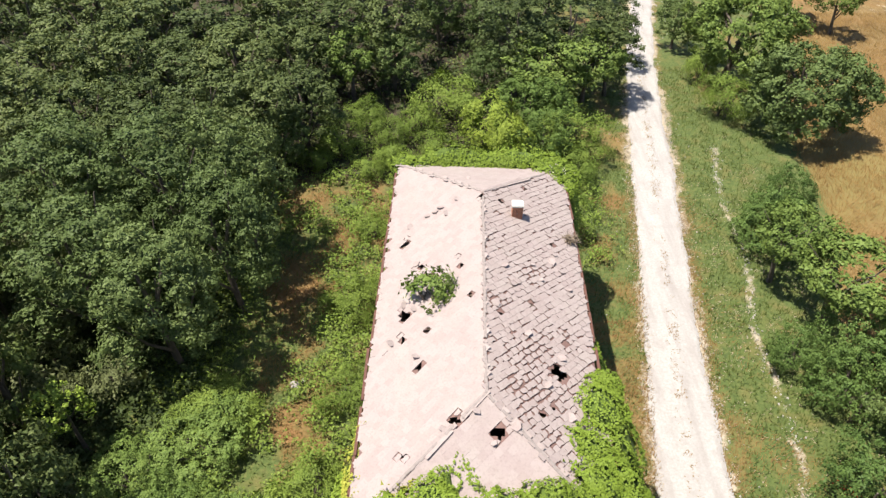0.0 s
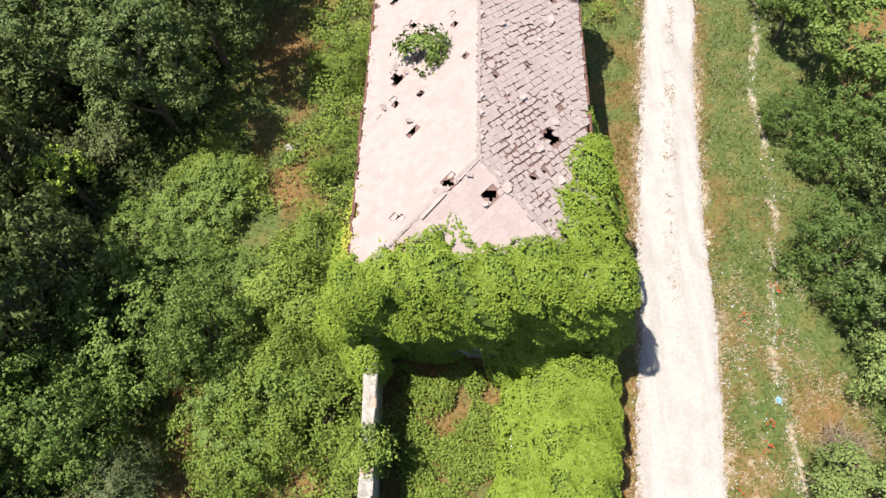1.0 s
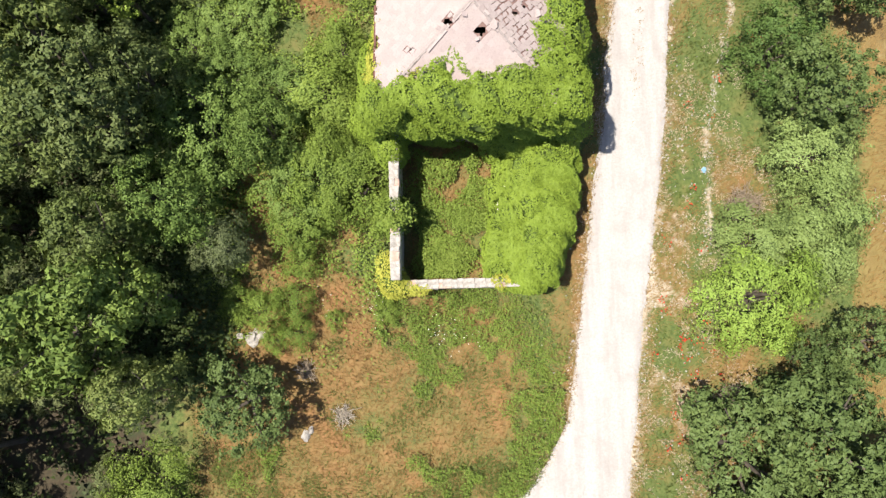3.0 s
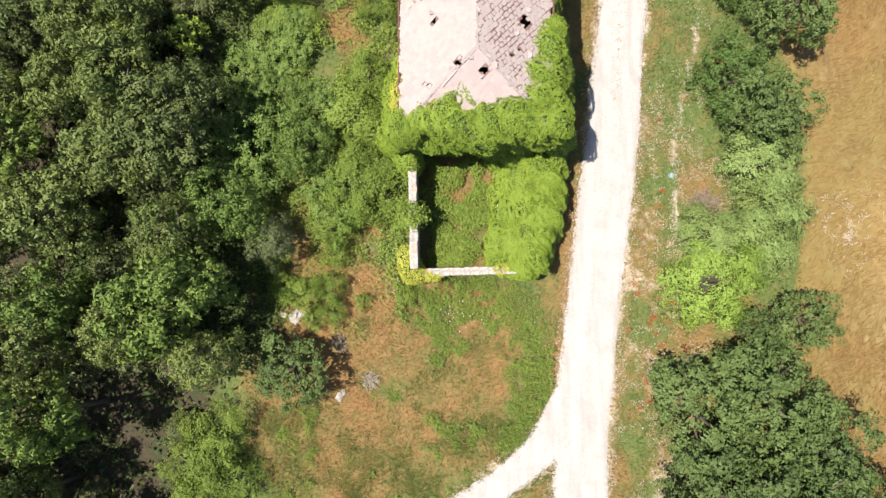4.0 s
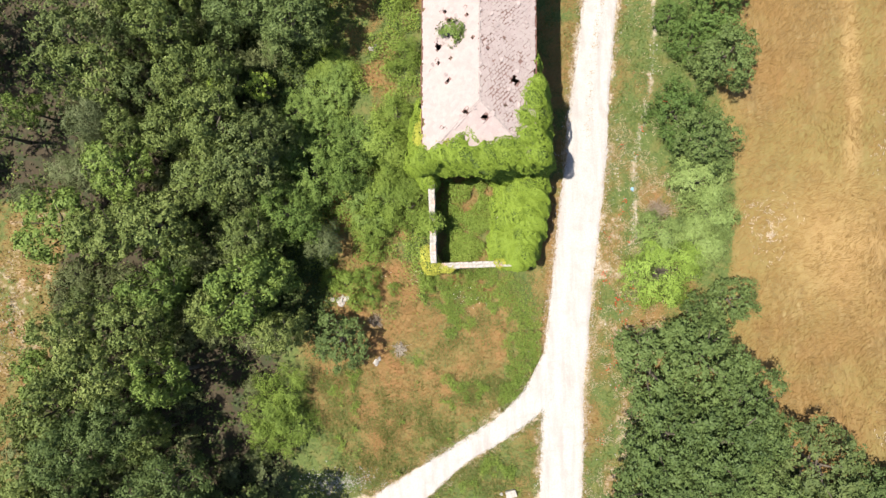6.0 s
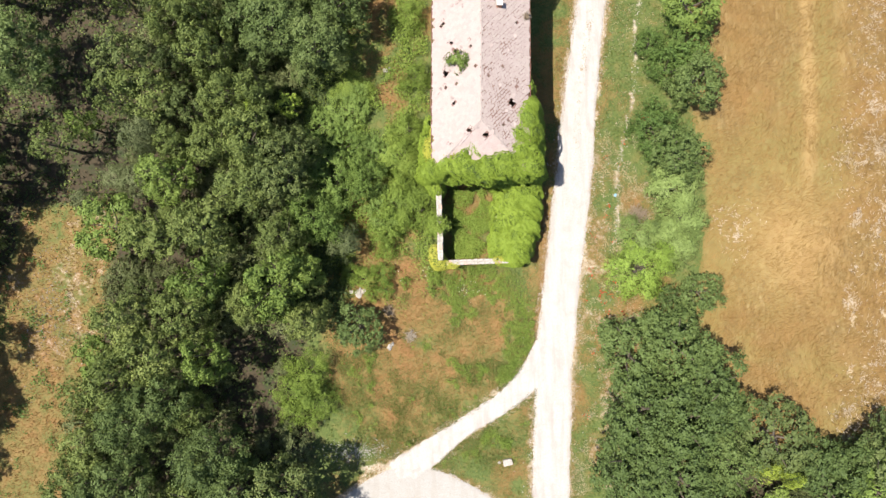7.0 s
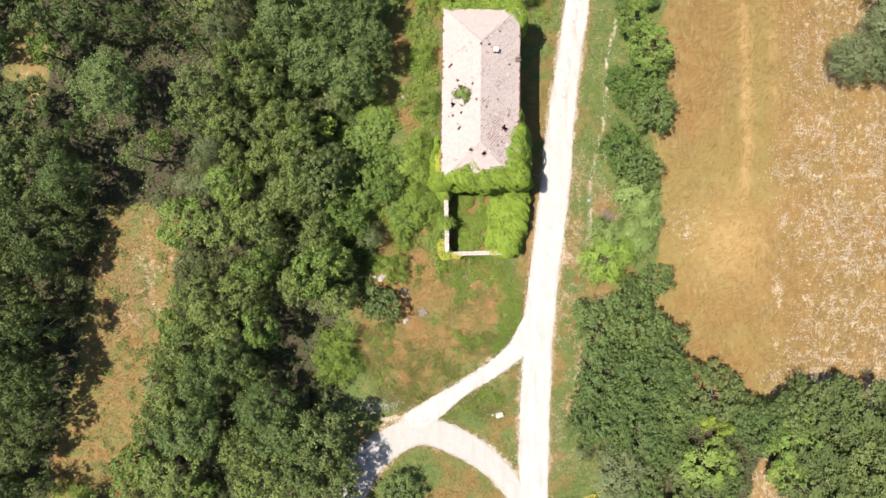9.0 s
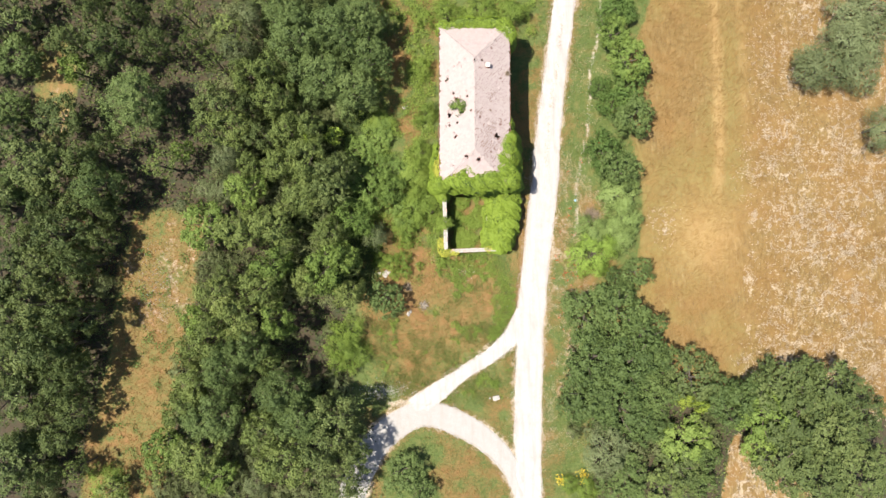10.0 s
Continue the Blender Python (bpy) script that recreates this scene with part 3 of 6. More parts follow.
def trunk_mesh(r, R, H, base, stems=1):
    verts, faces = [], []
    for s in range(stems):
        lean = r.normal(size=2) * 0.12 * R
        foot = r.normal(size=2) * 0.12 * R * (stems > 1)
        rad = 0.055 * R / math.sqrt(stems) + 0.03
        pts = [(foot[0], foot[1], -0.1), (foot[0] + lean[0] * 0.2, foot[1] + lean[1] * 0.2, base * 0.6), (foot[0] + lean[0], foot[1] + lean[1], base + 0.35 * (H - base)), (foot[0] + 1.6 * lean[0], foot[1] + 1.6 * lean[1], base + 0.7 * (H - base))]
        tube(verts, faces, pts, [rad * 1.35, rad, rad * 0.7, rad * 0.25])
        for k in range(5 if stems == 1 else 2):
            w = 2.4 * k + r.uniform(0, 0.6) + s
            z0 = base + (0.05 + 0.09 * k) * (H - base)
            a = np.array([pts[1][0], pts[1][1], z0])
            reach = R * (r.uniform(0.55, 0.85) if stems == 1 else r.uniform(0.22, 0.4))
            b = a + np.array([math.cos(w) * reach * 0.5, math.sin(w) * reach * 0.5, 0.16 * (H - base)])
            e = a + np.array([math.cos(w + 0.2) * reach, math.sin(w + 0.2) * reach, 0.42 * (H - base)])
            tube(verts, faces, [a, b, e], [rad * 0.55, rad * 0.35, rad * 0.12], 5)
    return mesh_of("trunk", verts, faces, M_BARK)


KINDS = {
    # name, reference R, H, crown base, lobes, sprays or tufts, leaves in each, leaf size, stems, material, label, variants, tuft radius (0: sprays)
    "oak": ("oak_tree", 2.4, 9.0, 1.2, 16, 210, 36, 0.16, 1, M_OAK, "mid-green broadleaf woodland tree with a lumpy crown", 6, 0.36),
    "bright": ("broadleaf_tree", 2.4, 7.5, 1.6, 12, 180, 32, 0.175, 1, M_BRIGHT, "fresh green broadleaf tree with a dense layered crown", 4, 0.37),
    "dark": ("holm_oak", 2.6, 6.4, 0.3, 20, 320, 30, 0.14, 1, M_DARK, "dark green evergreen oak with a dense rounded crown", 4, 0.31),
    "olive": ("olive_tree", 2.8, 5.6, 1.2, 28, 480, 20, 0.125, 2, M_OLIVE, "grey-green olive-like tree with a feathery crown", 3, 0),
    "thicket": ("thicket_shrub", 2.6, 5.4, 0.2, 20, 330, 36, 0.11, 3, M_THICKET, "mid-green leafy thicket shrub beside the house", 4, 0.33),
    "pale": ("hedge_shrub", 2.6, 3.2, 0.1, 26, 560, 20, 0.12, 3, M_PALE, "soft pale green feathery shrub in the hedge", 2, 0),
    "feather": ("acacia_tree", 2.9, 4.2, 0.3, 30, 760, 20, 0.115, 2, M_FEATHER, "bright yellow-green feathery tree in the hedge", 2, 0),
    "big_dark": ("holm_oak", 4.0, 7.2, 0.6, 32, 820, 30, 0.19, 1, M_DARK, "large dark evergreen oak standing at the field's edge", 1, 0.4),
    "big_bright": ("acacia_tree", 4.3, 7.4, 0.8, 32, 820, 30, 0.19, 1, M_BRIGHT, "large light green acacia beside the track", 1, 0.42),
    "far": ("oak_tree", 3.4, 8.6, 1.6, 16, 150, 20, 0.30, 1, M_SHADE, "mid-green broadleaf tree deep in the wood", 3, 0.6),
    "sparse": ("oak_tree", 2.2, 9.0, 2.4, 13, 95, 24, 0.16, 1, M_OAK, "thin-leaved young oak with dark gaps in its crown", 3, 0.3),
    "deep": ("oak_tree", 2.4, 9.0, 1.2, 16, 205, 34, 0.155, 1, M_SHADE, "woodland oak with darkened green leaves and deep gaps in its crown", 4, 0.35),
    "tall": ("broadleaf_tree", 3.0, 12.0, 1.2, 20, 360, 48, 0.14, 1, M_TALL, "tall broadleaf tree with a high dense green crown", 4, 0.42),
    "lime": ("young_tree", 1.4, 7.6, 4.0, 10, 70, 28, 0.15, 1, M_LIME, "small lime-green young tree at the wood's edge", 1, 0.3),
    "shrub": ("shrub", 2.0, 2.6, 0.1, 18, 300, 26, 0.092, 3, M_SHRUB, "light green rounded wild shrub in rough grass", 4, 0),
    "hedge": ("hedge_shrub", 2.6, 3.0, 0.1, 20, 320, 40, 0.10, 3, M_HEDGE, "dense green hedge shrub between track and field", 3, 0.3),
    "bush": ("woodland_bush", 1.8, 2.6, 0.1, 16, 150, 16, 0.16, 3, M_LOW, "olive-green bush growing between the woodland trees", 4, 0),
    "yellow": ("flowering_shrub", 2.0, 4.6, 0.3, 22, 340, 18, 0.14, 3, M_YELLOW, "yellow-green shrub in bloom behind the house", 2, 0),
}
GROUPS = {"bush": "woodland bushes", "tall": "broadleaf trees", "deep": "woodland trees", "sparse": "woodland trees", "thicket": "thicket shrubs", "pale": "hedge shrubs", "big_dark": "evergreen oaks", "big_bright": "acacia trees", "oak": "woodland trees", "far": "woodland trees", "bright": "broadleaf trees", "dark": "evergreen oaks", "olive": "olive trees", "shrub": "wild shrubs", "hedge": "hedge shrubs", "yellow": "flowering shrubs", "lime": "young trees", "feather": "acacia trees"}
made_kinds = {}


def plant(kind, x, y, R, H):
    name, R0, H0, base, lobes, sprays, per, size, stems, material, label, variants, tuft = KINDS[kind]
    key = (kind, int(rng.integers(variants)))
    s = R / R0
    m = Matrix.LocRotScale((x, y, float(ground_z(x, y))), Euler((0, 0, rng.uniform(0, 6.28))), (s * rng.uniform(0.93, 1.07), s * rng.uniform(0.93, 1.07), H / H0 * rng.uniform(0.92, 1.08)))
    if key not in made_kinds:
        r = np.random.default_rng(100 + len(made_kinds) * 7)
        ob = new(name)
        part("trunk", trunk_mesh(r, R0, H0, base, stems), ob)
        if tuft:
            crown = tuft_crown("crown", r, R0, H0, base, lobes, sprays, per, tuft, size, material)
        else:
            crown = crown_mesh("crown", r, R0, H0, base, lobes, sprays, size, material, 0.34, per)
        part("crown", crown, ob)
        tagged(ob, label, "shrub" if "shrub" in name or "bush" in name else "tree", GROUPS[kind])
        made_kinds[key] = ob
    else:
        ob = copy_thing(made_kinds[key], m)
    ob.matrix_basis = m


# the plants of each kind: x, y, crown radius, height
OAK_C = [(-24.8, 22, 1.9, 9), (-21.8, 22.3, 2, 10), (-21.3, 19, 2.2, 10), (-26.9, 16.2, 2.5, 9), (-20.3, 15.3, 2.1, 9), (-17.5, 15.7, 2, 10), (-21.2, 11.5, 2.2, 9), (-17.8, 11.6, 2.5, 10), (-24.7, 11.7, 1.7, 8), (-18.7, 7.8, 2.5, 9), (-22, 4.3, 2.5, 9), (-26.2, 3.8, 2.5, 8), (-15.6, 3.4, 2.1, 8), (-28.7, -3.2, 2.2, 9)]
OAK_D = [(-32.4, -9.7, 1.9, 8), (-29.2, -8.1, 2.6, 10), (-25.9, -5.8, 2.5, 10), (-23.6, -2.7, 2.2, 9), (-23.2, -11.2, 1.6, 9), (-31.6, -13.5, 2.2, 9), (-18.4, -2.2, 1.9, 9), (-13.6, -3.7, 1.7, 8), (-33.1, -16.2, 2.2, 9), (-23.9, -18.8, 2.6, 10), (-21.2, -22.4, 3, 11), (-31.9, -21.9, 2.8, 9)]
DEEP_A = [(-55.2, 0.6, 3.8, 9), (-55.4, -3.0, 3.2, 9), (-54.6, 15.8, 3.6, 9), (-53.0, 30.6, 3.4, 9), (-55.8, 8.0, 3.4, 9), (-52.3, -7.5, 4.4, 9), (-53, -14.1, 3.8, 9), (-53.8, -21.9, 3.8, 9), (-45.6, 7.8, 1.9, 8), (-41.9, 7.4, 1.6, 7), (-42.7, 4, 1.7, 7), (-24.5, 18.9, 1.7, 8), (-23.3, 14.9, 1.9, 8), (-15.2, 8.9, 2.6, 10), (-13.9, 10.8, 1.9, 9), (-51.8, -12.8, 1.6, 9), (-46.4, -16.4, 1.9, 8), (-52.6, -19.9, 2, 9), (-48.5, -19.6, 2.1, 8), (-28.2, -1.4, 1.7, 6), (-15.3, -18, 3, 11), (-17.3, -21.3, 2.8, 11), (-13.6, -21.6, 2.2, 10), (-15, -24.8, 2.8, 10)]
BRIGHT_A = [(32.5, 61.9, 3.1, 7.1), (36.4, 59, 2, 5.5), (-6.7, 45.8, 2.3, 6), (11, 45.3, 2.7, 6.6), (7.5, 44.4, 3.1, 7.1), (18.6, 26.1, 2.1, 5.7), (20.1, 22.8, 2.6, 6.4), (-45.6, 24, 1.6, 7), (-33.1, 13.9, 1.2, 6), (-30.3, 4.6, 2.9, 7), (-25.4, 8.7, 2.5, 8), (-32.2, -6.3, 1.9, 6), (-22.1, -0.1, 2.2, 9), (-21.5, -6.6, 2.1, 10), (-16.1, -0.7, 2.7, 10), (-13.9, 0.5, 2, 9), (-35.9, -20.9, 2.5, 7), (-30.4, -24.8, 2.2, 5), (34.3, -19.9, 3.1, 6.6), (34.2, -23.6, 2.2, 4.8), (25.8, -23, 3, 4.8)]
DARK_A = [(0, 55.6, 2.4, 5.7), (20.7, 55.6, 1.9, 5), (3.9, 53.9, 2.1, 5.3), (-3.4, 47.4, 2.2, 5.4), (3.5, 45.3, 1.9, 5), (-10.4, 35.9, 1.8, 4.8), (-52.9, 25.9, 3, 6.5), (-54.3, 20, 2.7, 6.1), (20.8, 16.1, 2.6, 6), (-54.2, 10.4, 2.7, 6.1), (18.9, 9.8, 2.4, 5.7), (-9.5, -4.8, 2.4, 4.2), (-8.1, -25.5, 2.6, 4), (-6.2, -27.9, 1.7, 3), (14.1, -7.4, 3.1, 5.7), (17.9, -7, 3.5, 6.6), (20.6, -10.3, 3.1, 6.6), (14.5, -12.6, 3.7, 6.6), (18.7, -13.3, 3.8, 7.6), (22, -13.1, 2.4, 5.7), (13.7, -17.3, 3.5, 6.6), (17.6, -18.1, 3.7, 6.6), (21.7, -17, 2.7, 5.7), (30.2, -18, 3.1, 5.7)]
DARK_B = [(27.8, -24.6, 1.7, 4.2), (26.9, -27.6, 1.8, 4.2), (32.5, -17.4, 2.6, 5.7), (18.3, -27, 3, 4.8), (20.5, -2.5, 2.1, 5), (18, -3.4, 1.6, 4), (21.2, -20.5, 2.7, 4.8)]
OLIVE_A = [(50.3, 27.9, 3, 5.5), (46.3, 26.7, 3, 5.5), (47.6, 24.4, 4, 5.5), (43.8, 21.4, 3.3, 5.5), (47.8, 21.2, 3.3, 5.5), (41.8, 20.7, 2.4, 5.5), (50.1, 13.3, 2.7, 5.5), (-28.7, 8.9, 1.8, 4), (-33.5, 7.3, 1.2, 4), (-31.3, 9.4, 1.4, 3), (-27.4, 13.1, 1.9, 7), (-25.6, 25, 2.3, 8), (-24.3, 28.9, 2.1, 8), (-27.8, 12.4, 1.9, 7), (-10.5, 2.8, 1.7, 4), (-25.8, -25.8, 1.9, 5), (15.6, -23.4, 3.5, 5.7)]
SHRUB_A = [(21.2, 49.7, 1.7, 2.2), (21.6, 44.1, 2.2, 2.9), (0.5, 43.2, 2.6, 3.4), (-5.2, 41.8, 1.6, 2.1), (-1.5, 41.4, 1.6, 2.1), (-3.4, 39.6, 1.6, 2.1), (9, 38.8, 2.8, 3.6), (-6.8, 38.4, 1.9, 2.5), (-0.3, 37.9, 1.5, 2), (10.1, 37, 1.5, 2), (-2.9, 36.6, 1.4, 1.8), (-8.1, 36.4, 1.2, 1.6), (-4.5, 35.5, 1.1, 1.4), (8.9, 35.2, 1.6, 2.1), (3.1, 30.2, 2.1, 2.7), (-1.1, 29.7, 1.9, 2.5), (6.5, 29.7, 2.4, 3.1), (-3.8, 29.5, 1.2, 1.4), (-4.4, 23.4, 1.5, 2), (-3.9, 17.8, 1.5, 2), (-4.8, 13, 1.7, 2.2), (-5.5, 10.2, 2.4, 3.1), (-4.3, 7.8, 1.7, 2.2)]
SHRUB_B = [(-14.2, -8.6, 2.1, 2.9), (-15.3, -10.3, 2.1, 2.7), (-13.7, -11.4, 2, 2.2), (-15.6, -12.2, 1.6, 2.1), (-5.7, 6.4, 2.2, 2.9), (-6.8, 4.1, 1.9, 2.5), (-6.8, 3.9, 1.1, 1.4), (-7, 2.1, 1, 1.3), (-10.4, 0.3, 1.1, 1.4), (-7.5, 0.1, 1.1, 1.4), (-9, -0.4, 1.3, 1.7), (-2.8, -0.5, 0.7, 0.9), (-5.5, -0.9, 0.6, 0.8), (-7.2, -1.5, 0.9, 1.2), (-8.5, -1.9, 0.8, 1), (-43.9, -26, 2.7, 3.5), (11.9, -28.1, 1.2, 1.6), (13.9, -28.8, 1.5, 2), (-5.2, 10.8, 1.7, 1.4), (-4, 5.9, 2.2, 3), (-5.6, 7.8, 1.6, 3), (-9.8, 17.2, 1.7, 1.5)]
HEDGE_A = [(22, 33, 1.6, 2.2), (19.8, 30, 1.8, 2.4), (19.7, 29.2, 2.3, 2.8), (20.6, 20.1, 2.6, 3), (17.4, 20.1, 1.5, 2.2), (19.2, 17.8, 2.3, 2.8), (17.6, 12, 2.7, 3.1)]
PALE_A = [(18.8, 6.9, 2.4, 3.2), (19.7, 4.1, 2.4, 3.2), (15.6, 2.6, 1.9, 3.2), (18.6, 2.1, 2.3, 3.2)]
FEATHER_A = [(15.4, -0.2, 2.9, 4.2)]
BIG_DARK_A = [(26, 41.8, 4.1, 7.2)]
YELLOW_A = [(3.5, 38.7, 2.1, 4.7), (4.5, 36.6, 1.6, 4), (25.3, -17.8, 1, 5), (27.1, -18.4, 0.9, 5)]
BIG_BRIGHT_A = [(23.8, 50.4, 4.7, 7.4)]
TALL_A = [(-37.4, 19.3, 3.6, 11), (-41.9, 9.5, 2.8, 11), (-18.8, 26.4, 3.3, 9.6), (-13.4, 27.1, 3.4, 9.6), (-10.3, 23.6, 2.9, 9.6), (-16, 21.5, 3.2, 9.6), (-12.3, 19.7, 2.7, 9.6), (-20.1, 29.7, 2.5, 9.6), (-10.5, 28.2, 2.5, 9.6), (-25.4, -9.6, 2.6, 10), (-27.8, -11.5, 2.8, 11), (-29.4, -17, 3.3, 11), (-21.5, -14.7, 2.8, 11), (-19.6, -17.5, 3.2, 11)]
SPARSE_A = [(-32, 29.9, 1.6, 10), (-35.2, 12.1, 2, 8), (-28.8, 15.3, 1.8, 9), (-30, 26.1, 1.5, 10), (-28.3, 23.5, 1.4, 9), (-26.5, 27.4, 2, 9), (-46.3, -23.1, 1.4, 7), (-37.7, -23.9, 1.7, 6), (-42.3, -26.1, 1.8, 6), (23, -28.3, 2.6, 3.8)]
LIME_A = [(-15, 15.1, 1.1, 4.9), (-17.8, 14.5, 0.8, 7)]
THICKET_A = [(6.2, 40.6, 2.6, 5.4), (7, 37.7, 2.1, 4.7), (-10.3, 15.3, 2.3, 1.8), (-12.7, 13.6, 1.8, 2.2), (-11.2, 8.8, 2.8, 4.2), (-8.4, 8.4, 1.9, 5), (-13.3, 5.2, 2.5, 6), (-10.5, 11.5, 1.9, 2.4), (-7.9, 10.8, 2.1, 1.6), (-6.9, 6.1, 2, 2.8)]
DEEP_FIELD = [(26.5, -15.2, 3.5, 5.7), (35.3, -16.7, 3.2, 6.6), (38.5, -16.3, 3.6, 6.6), (42.1, -16.7, 3.7, 7.6), (37.8, -20.5, 3.8, 7.6), (41.8, -21.8, 3.8, 7.6), (44.9, -19.7, 3.3, 7.6), (36.8, -25.2, 3.6, 6.6), (40.3, -26.3, 3.8, 7.6), (44.8, -25.9, 3.8, 7.6), (24.3, -25.9, 2.7, 4.8)]
DEEP_NORTH_A = [(10, 59.6, 3.8, 8.6), (-37.3, 59.5, 3.5, 8.1), (4.5, 59.5, 3.8, 8.6), (-1.5, 59.3, 3.8, 8.6), (-7.4, 59.2, 3.8, 8.6), (-13.3, 59, 3.8, 8.6), (-19.2, 58.9, 3.8, 8.6), (-25, 58.7, 3.8, 8.6), (-30.8, 58.6, 3.8, 8.6), (14.1, 52.3, 2.5, 6.7), (-3.9, 49.7, 3.4, 8), (-8.1, 48.8, 3.6, 8.3), (-31.9, 48.3, 3.6, 8.3), (-21.8, 47.8, 3.8, 8.6), (-12.7, 47.8, 3.6, 8.3), (9.7, 47.6, 3.8, 8.6), (-17.2, 47.3, 3.5, 8.1), (5.9, 46.9, 3.5, 8.1), (13.1, 46.9, 2.5, 6.7), (-26.5, 46.8, 3.8, 8.6), (-10.5, 44.3, 3.1, 7.6), (-13.9, 42.1, 3.3, 7.9), (-22.1, 41.4, 3.5, 8.1), (-26.6, 41.3, 3.5, 8.1)]
DEEP_NORTH_B = [(-18, 41.3, 3.2, 7.7), (-8.8, 38.3, 2.6, 6.8), (-11.7, 36.6, 3, 7.4), (-26.1, 36, 3.2, 7.7), (-15, 36, 3, 7.4), (-18.3, 35.5, 3.2, 7.7), (-22.1, 35.4, 3.2, 7.7), (-15.8, 32.5, 2.8, 7.1), (-12.5, 32.5, 2.8, 7.1), (-23, 32, 3, 7.4), (-19, 31.5, 2.9, 7.3)]
DEEP_WEST_A = [(-45.6, 26.9, 2.2, 9), (-40.4, 26.1, 2.6, 10), (-35, 26.1, 1.9, 10), (-37.5, 29.8, 1.8, 9), (-42.3, 30.3, 1.8, 9), (-47.3, 18.3, 2.9, 8), (-48.7, 12.3, 3.3, 11), (-44.2, 12.9, 2.1, 10), (-41.6, 14.9, 1.4, 9), (-48.8, 7.8, 2.1, 9), (-46.1, 4.5, 2.9, 10), (-50.7, 3.8, 2.2, 9), (-28.7, 18.5, 2.5, 9), (-48.1, 0.2, 2.7, 11), (-44.5, 0.8, 2.1, 11), (-48.4, -3.6, 2.7, 12), (-45.1, -5, 2.4, 12), (-50.4, -7.3, 2.5, 12), (-47.1, -8.7, 2.7, 12), (-45, -10.9, 1.8, 11), (-46.9, -12.7, 2.2, 10), (-49.2, -15.5, 1.6, 9), (-49.5, -23.9, 1.9, 9)]
PLANTED = (("deep", DEEP_WEST_A), ("deep", DEEP_NORTH_A), ("deep", DEEP_NORTH_B), ("deep", DEEP_FIELD), ("oak", OAK_C), ("oak", OAK_D), ("deep", DEEP_A), ("bright", BRIGHT_A), ("dark", DARK_A), ("dark", DARK_B), ("olive", OLIVE_A), ("shrub", SHRUB_A), ("shrub", SHRUB_B), ("hedge", HEDGE_A), ("pale", PALE_A), ("feather", FEATHER_A), ("big_dark", BIG_DARK_A), ("yellow", YELLOW_A), ("big_bright", BIG_BRIGHT_A), ("tall", TALL_A), ("sparse", SPARSE_A), ("lime", LIME_A), ("thicket", THICKET_A))
for kind, rows in PLANTED:
    for x, y, R, H in rows:
        plant(kind, x, y, R, H)

# the wood goes on, closing its gaps
taken = [(x, y, R) for kind, rows in PLANTED for x, y, R, H in rows]
for _ in range(900):
    x, y = rng.uniform(-60, 16), rng.uniform(-40, 74)
    R = rng.uniform(2.4, 3.4)
    in_wood = (y > 41 + max(x, 0) * 0.5 and x < 13) or x < -17
    glade = abs(x + 37.9 - 0.21 * y) < 7 and y < 11
    seen = -32 < y < 31 and x > -53
    if in_wood and not glade and not seen and all(math.hypot(x - a, y - b) > 0.72 * (R + c) for a, b, c in taken) and road_gap(x, y) > R:
        taken.append((x, y, R))
        plant("far", x, y, R, 8.6 * (R / 3.4) ** 0.6 * rng.uniform(0.85, 1.2))


# low bushes fill the lighter gaps between the trees
r_bush = np.random.default_rng(64)
for _ in range(1500):
    x, y = r_bush.uniform(-54, -11.5), r_bush.uniform(-30, 31)
    R = r_bush.uniform(1.0, 2.0)
    glade = abs(x + 37.9 - 0.21 * y) < 5.6 and y < 9 or math.hypot((x + 50.3) / 2.6, (y - 23.5) / 7.5) < 1
    hollow = (x < -30 and y > 8) or math.hypot((x + 19.0) / 2.6, (y + 9.5) / 4.5) < 1 or math.hypot((x + 36.5) / 2.4, (y - 12) / 3.5) < 1
    if not glade and not hollow and x < -13 + 0.12 * min(y, 0) and road_gap(x, y) > R + 0.5 and all(math.hypot(x - a, y - b) > 0.55 * (R + c) for a, b, c in taken):
        taken.append((x, y, R))
        plant("bush", x, y, R, 1.6 * R ** 0.7)
for x, y, R in ((22.6, -23.4, 1.6), (28.2, -21.2, 1.7), (29.3, -23.6, 1.3), (23.6, -27.2, 1.5), (27.5, -26.3, 1.4), (29.2, -19.0, 1.7), (20.3, -24.2, 1.6), (12.6, -21.5, 1.3)):
    plant("bush", x, y, R, 1.9 * R ** 0.7)


# ---- the house ----
HOUSE = pose(1.68, 16.95, 0, 0, 0, -1.9)
HX, HY, EAVE, RIDGE = 3.88, 8.95, 7.75, 9.2
RISE = (RIDGE - EAVE) / HX
SLOPE = math.atan(RISE)
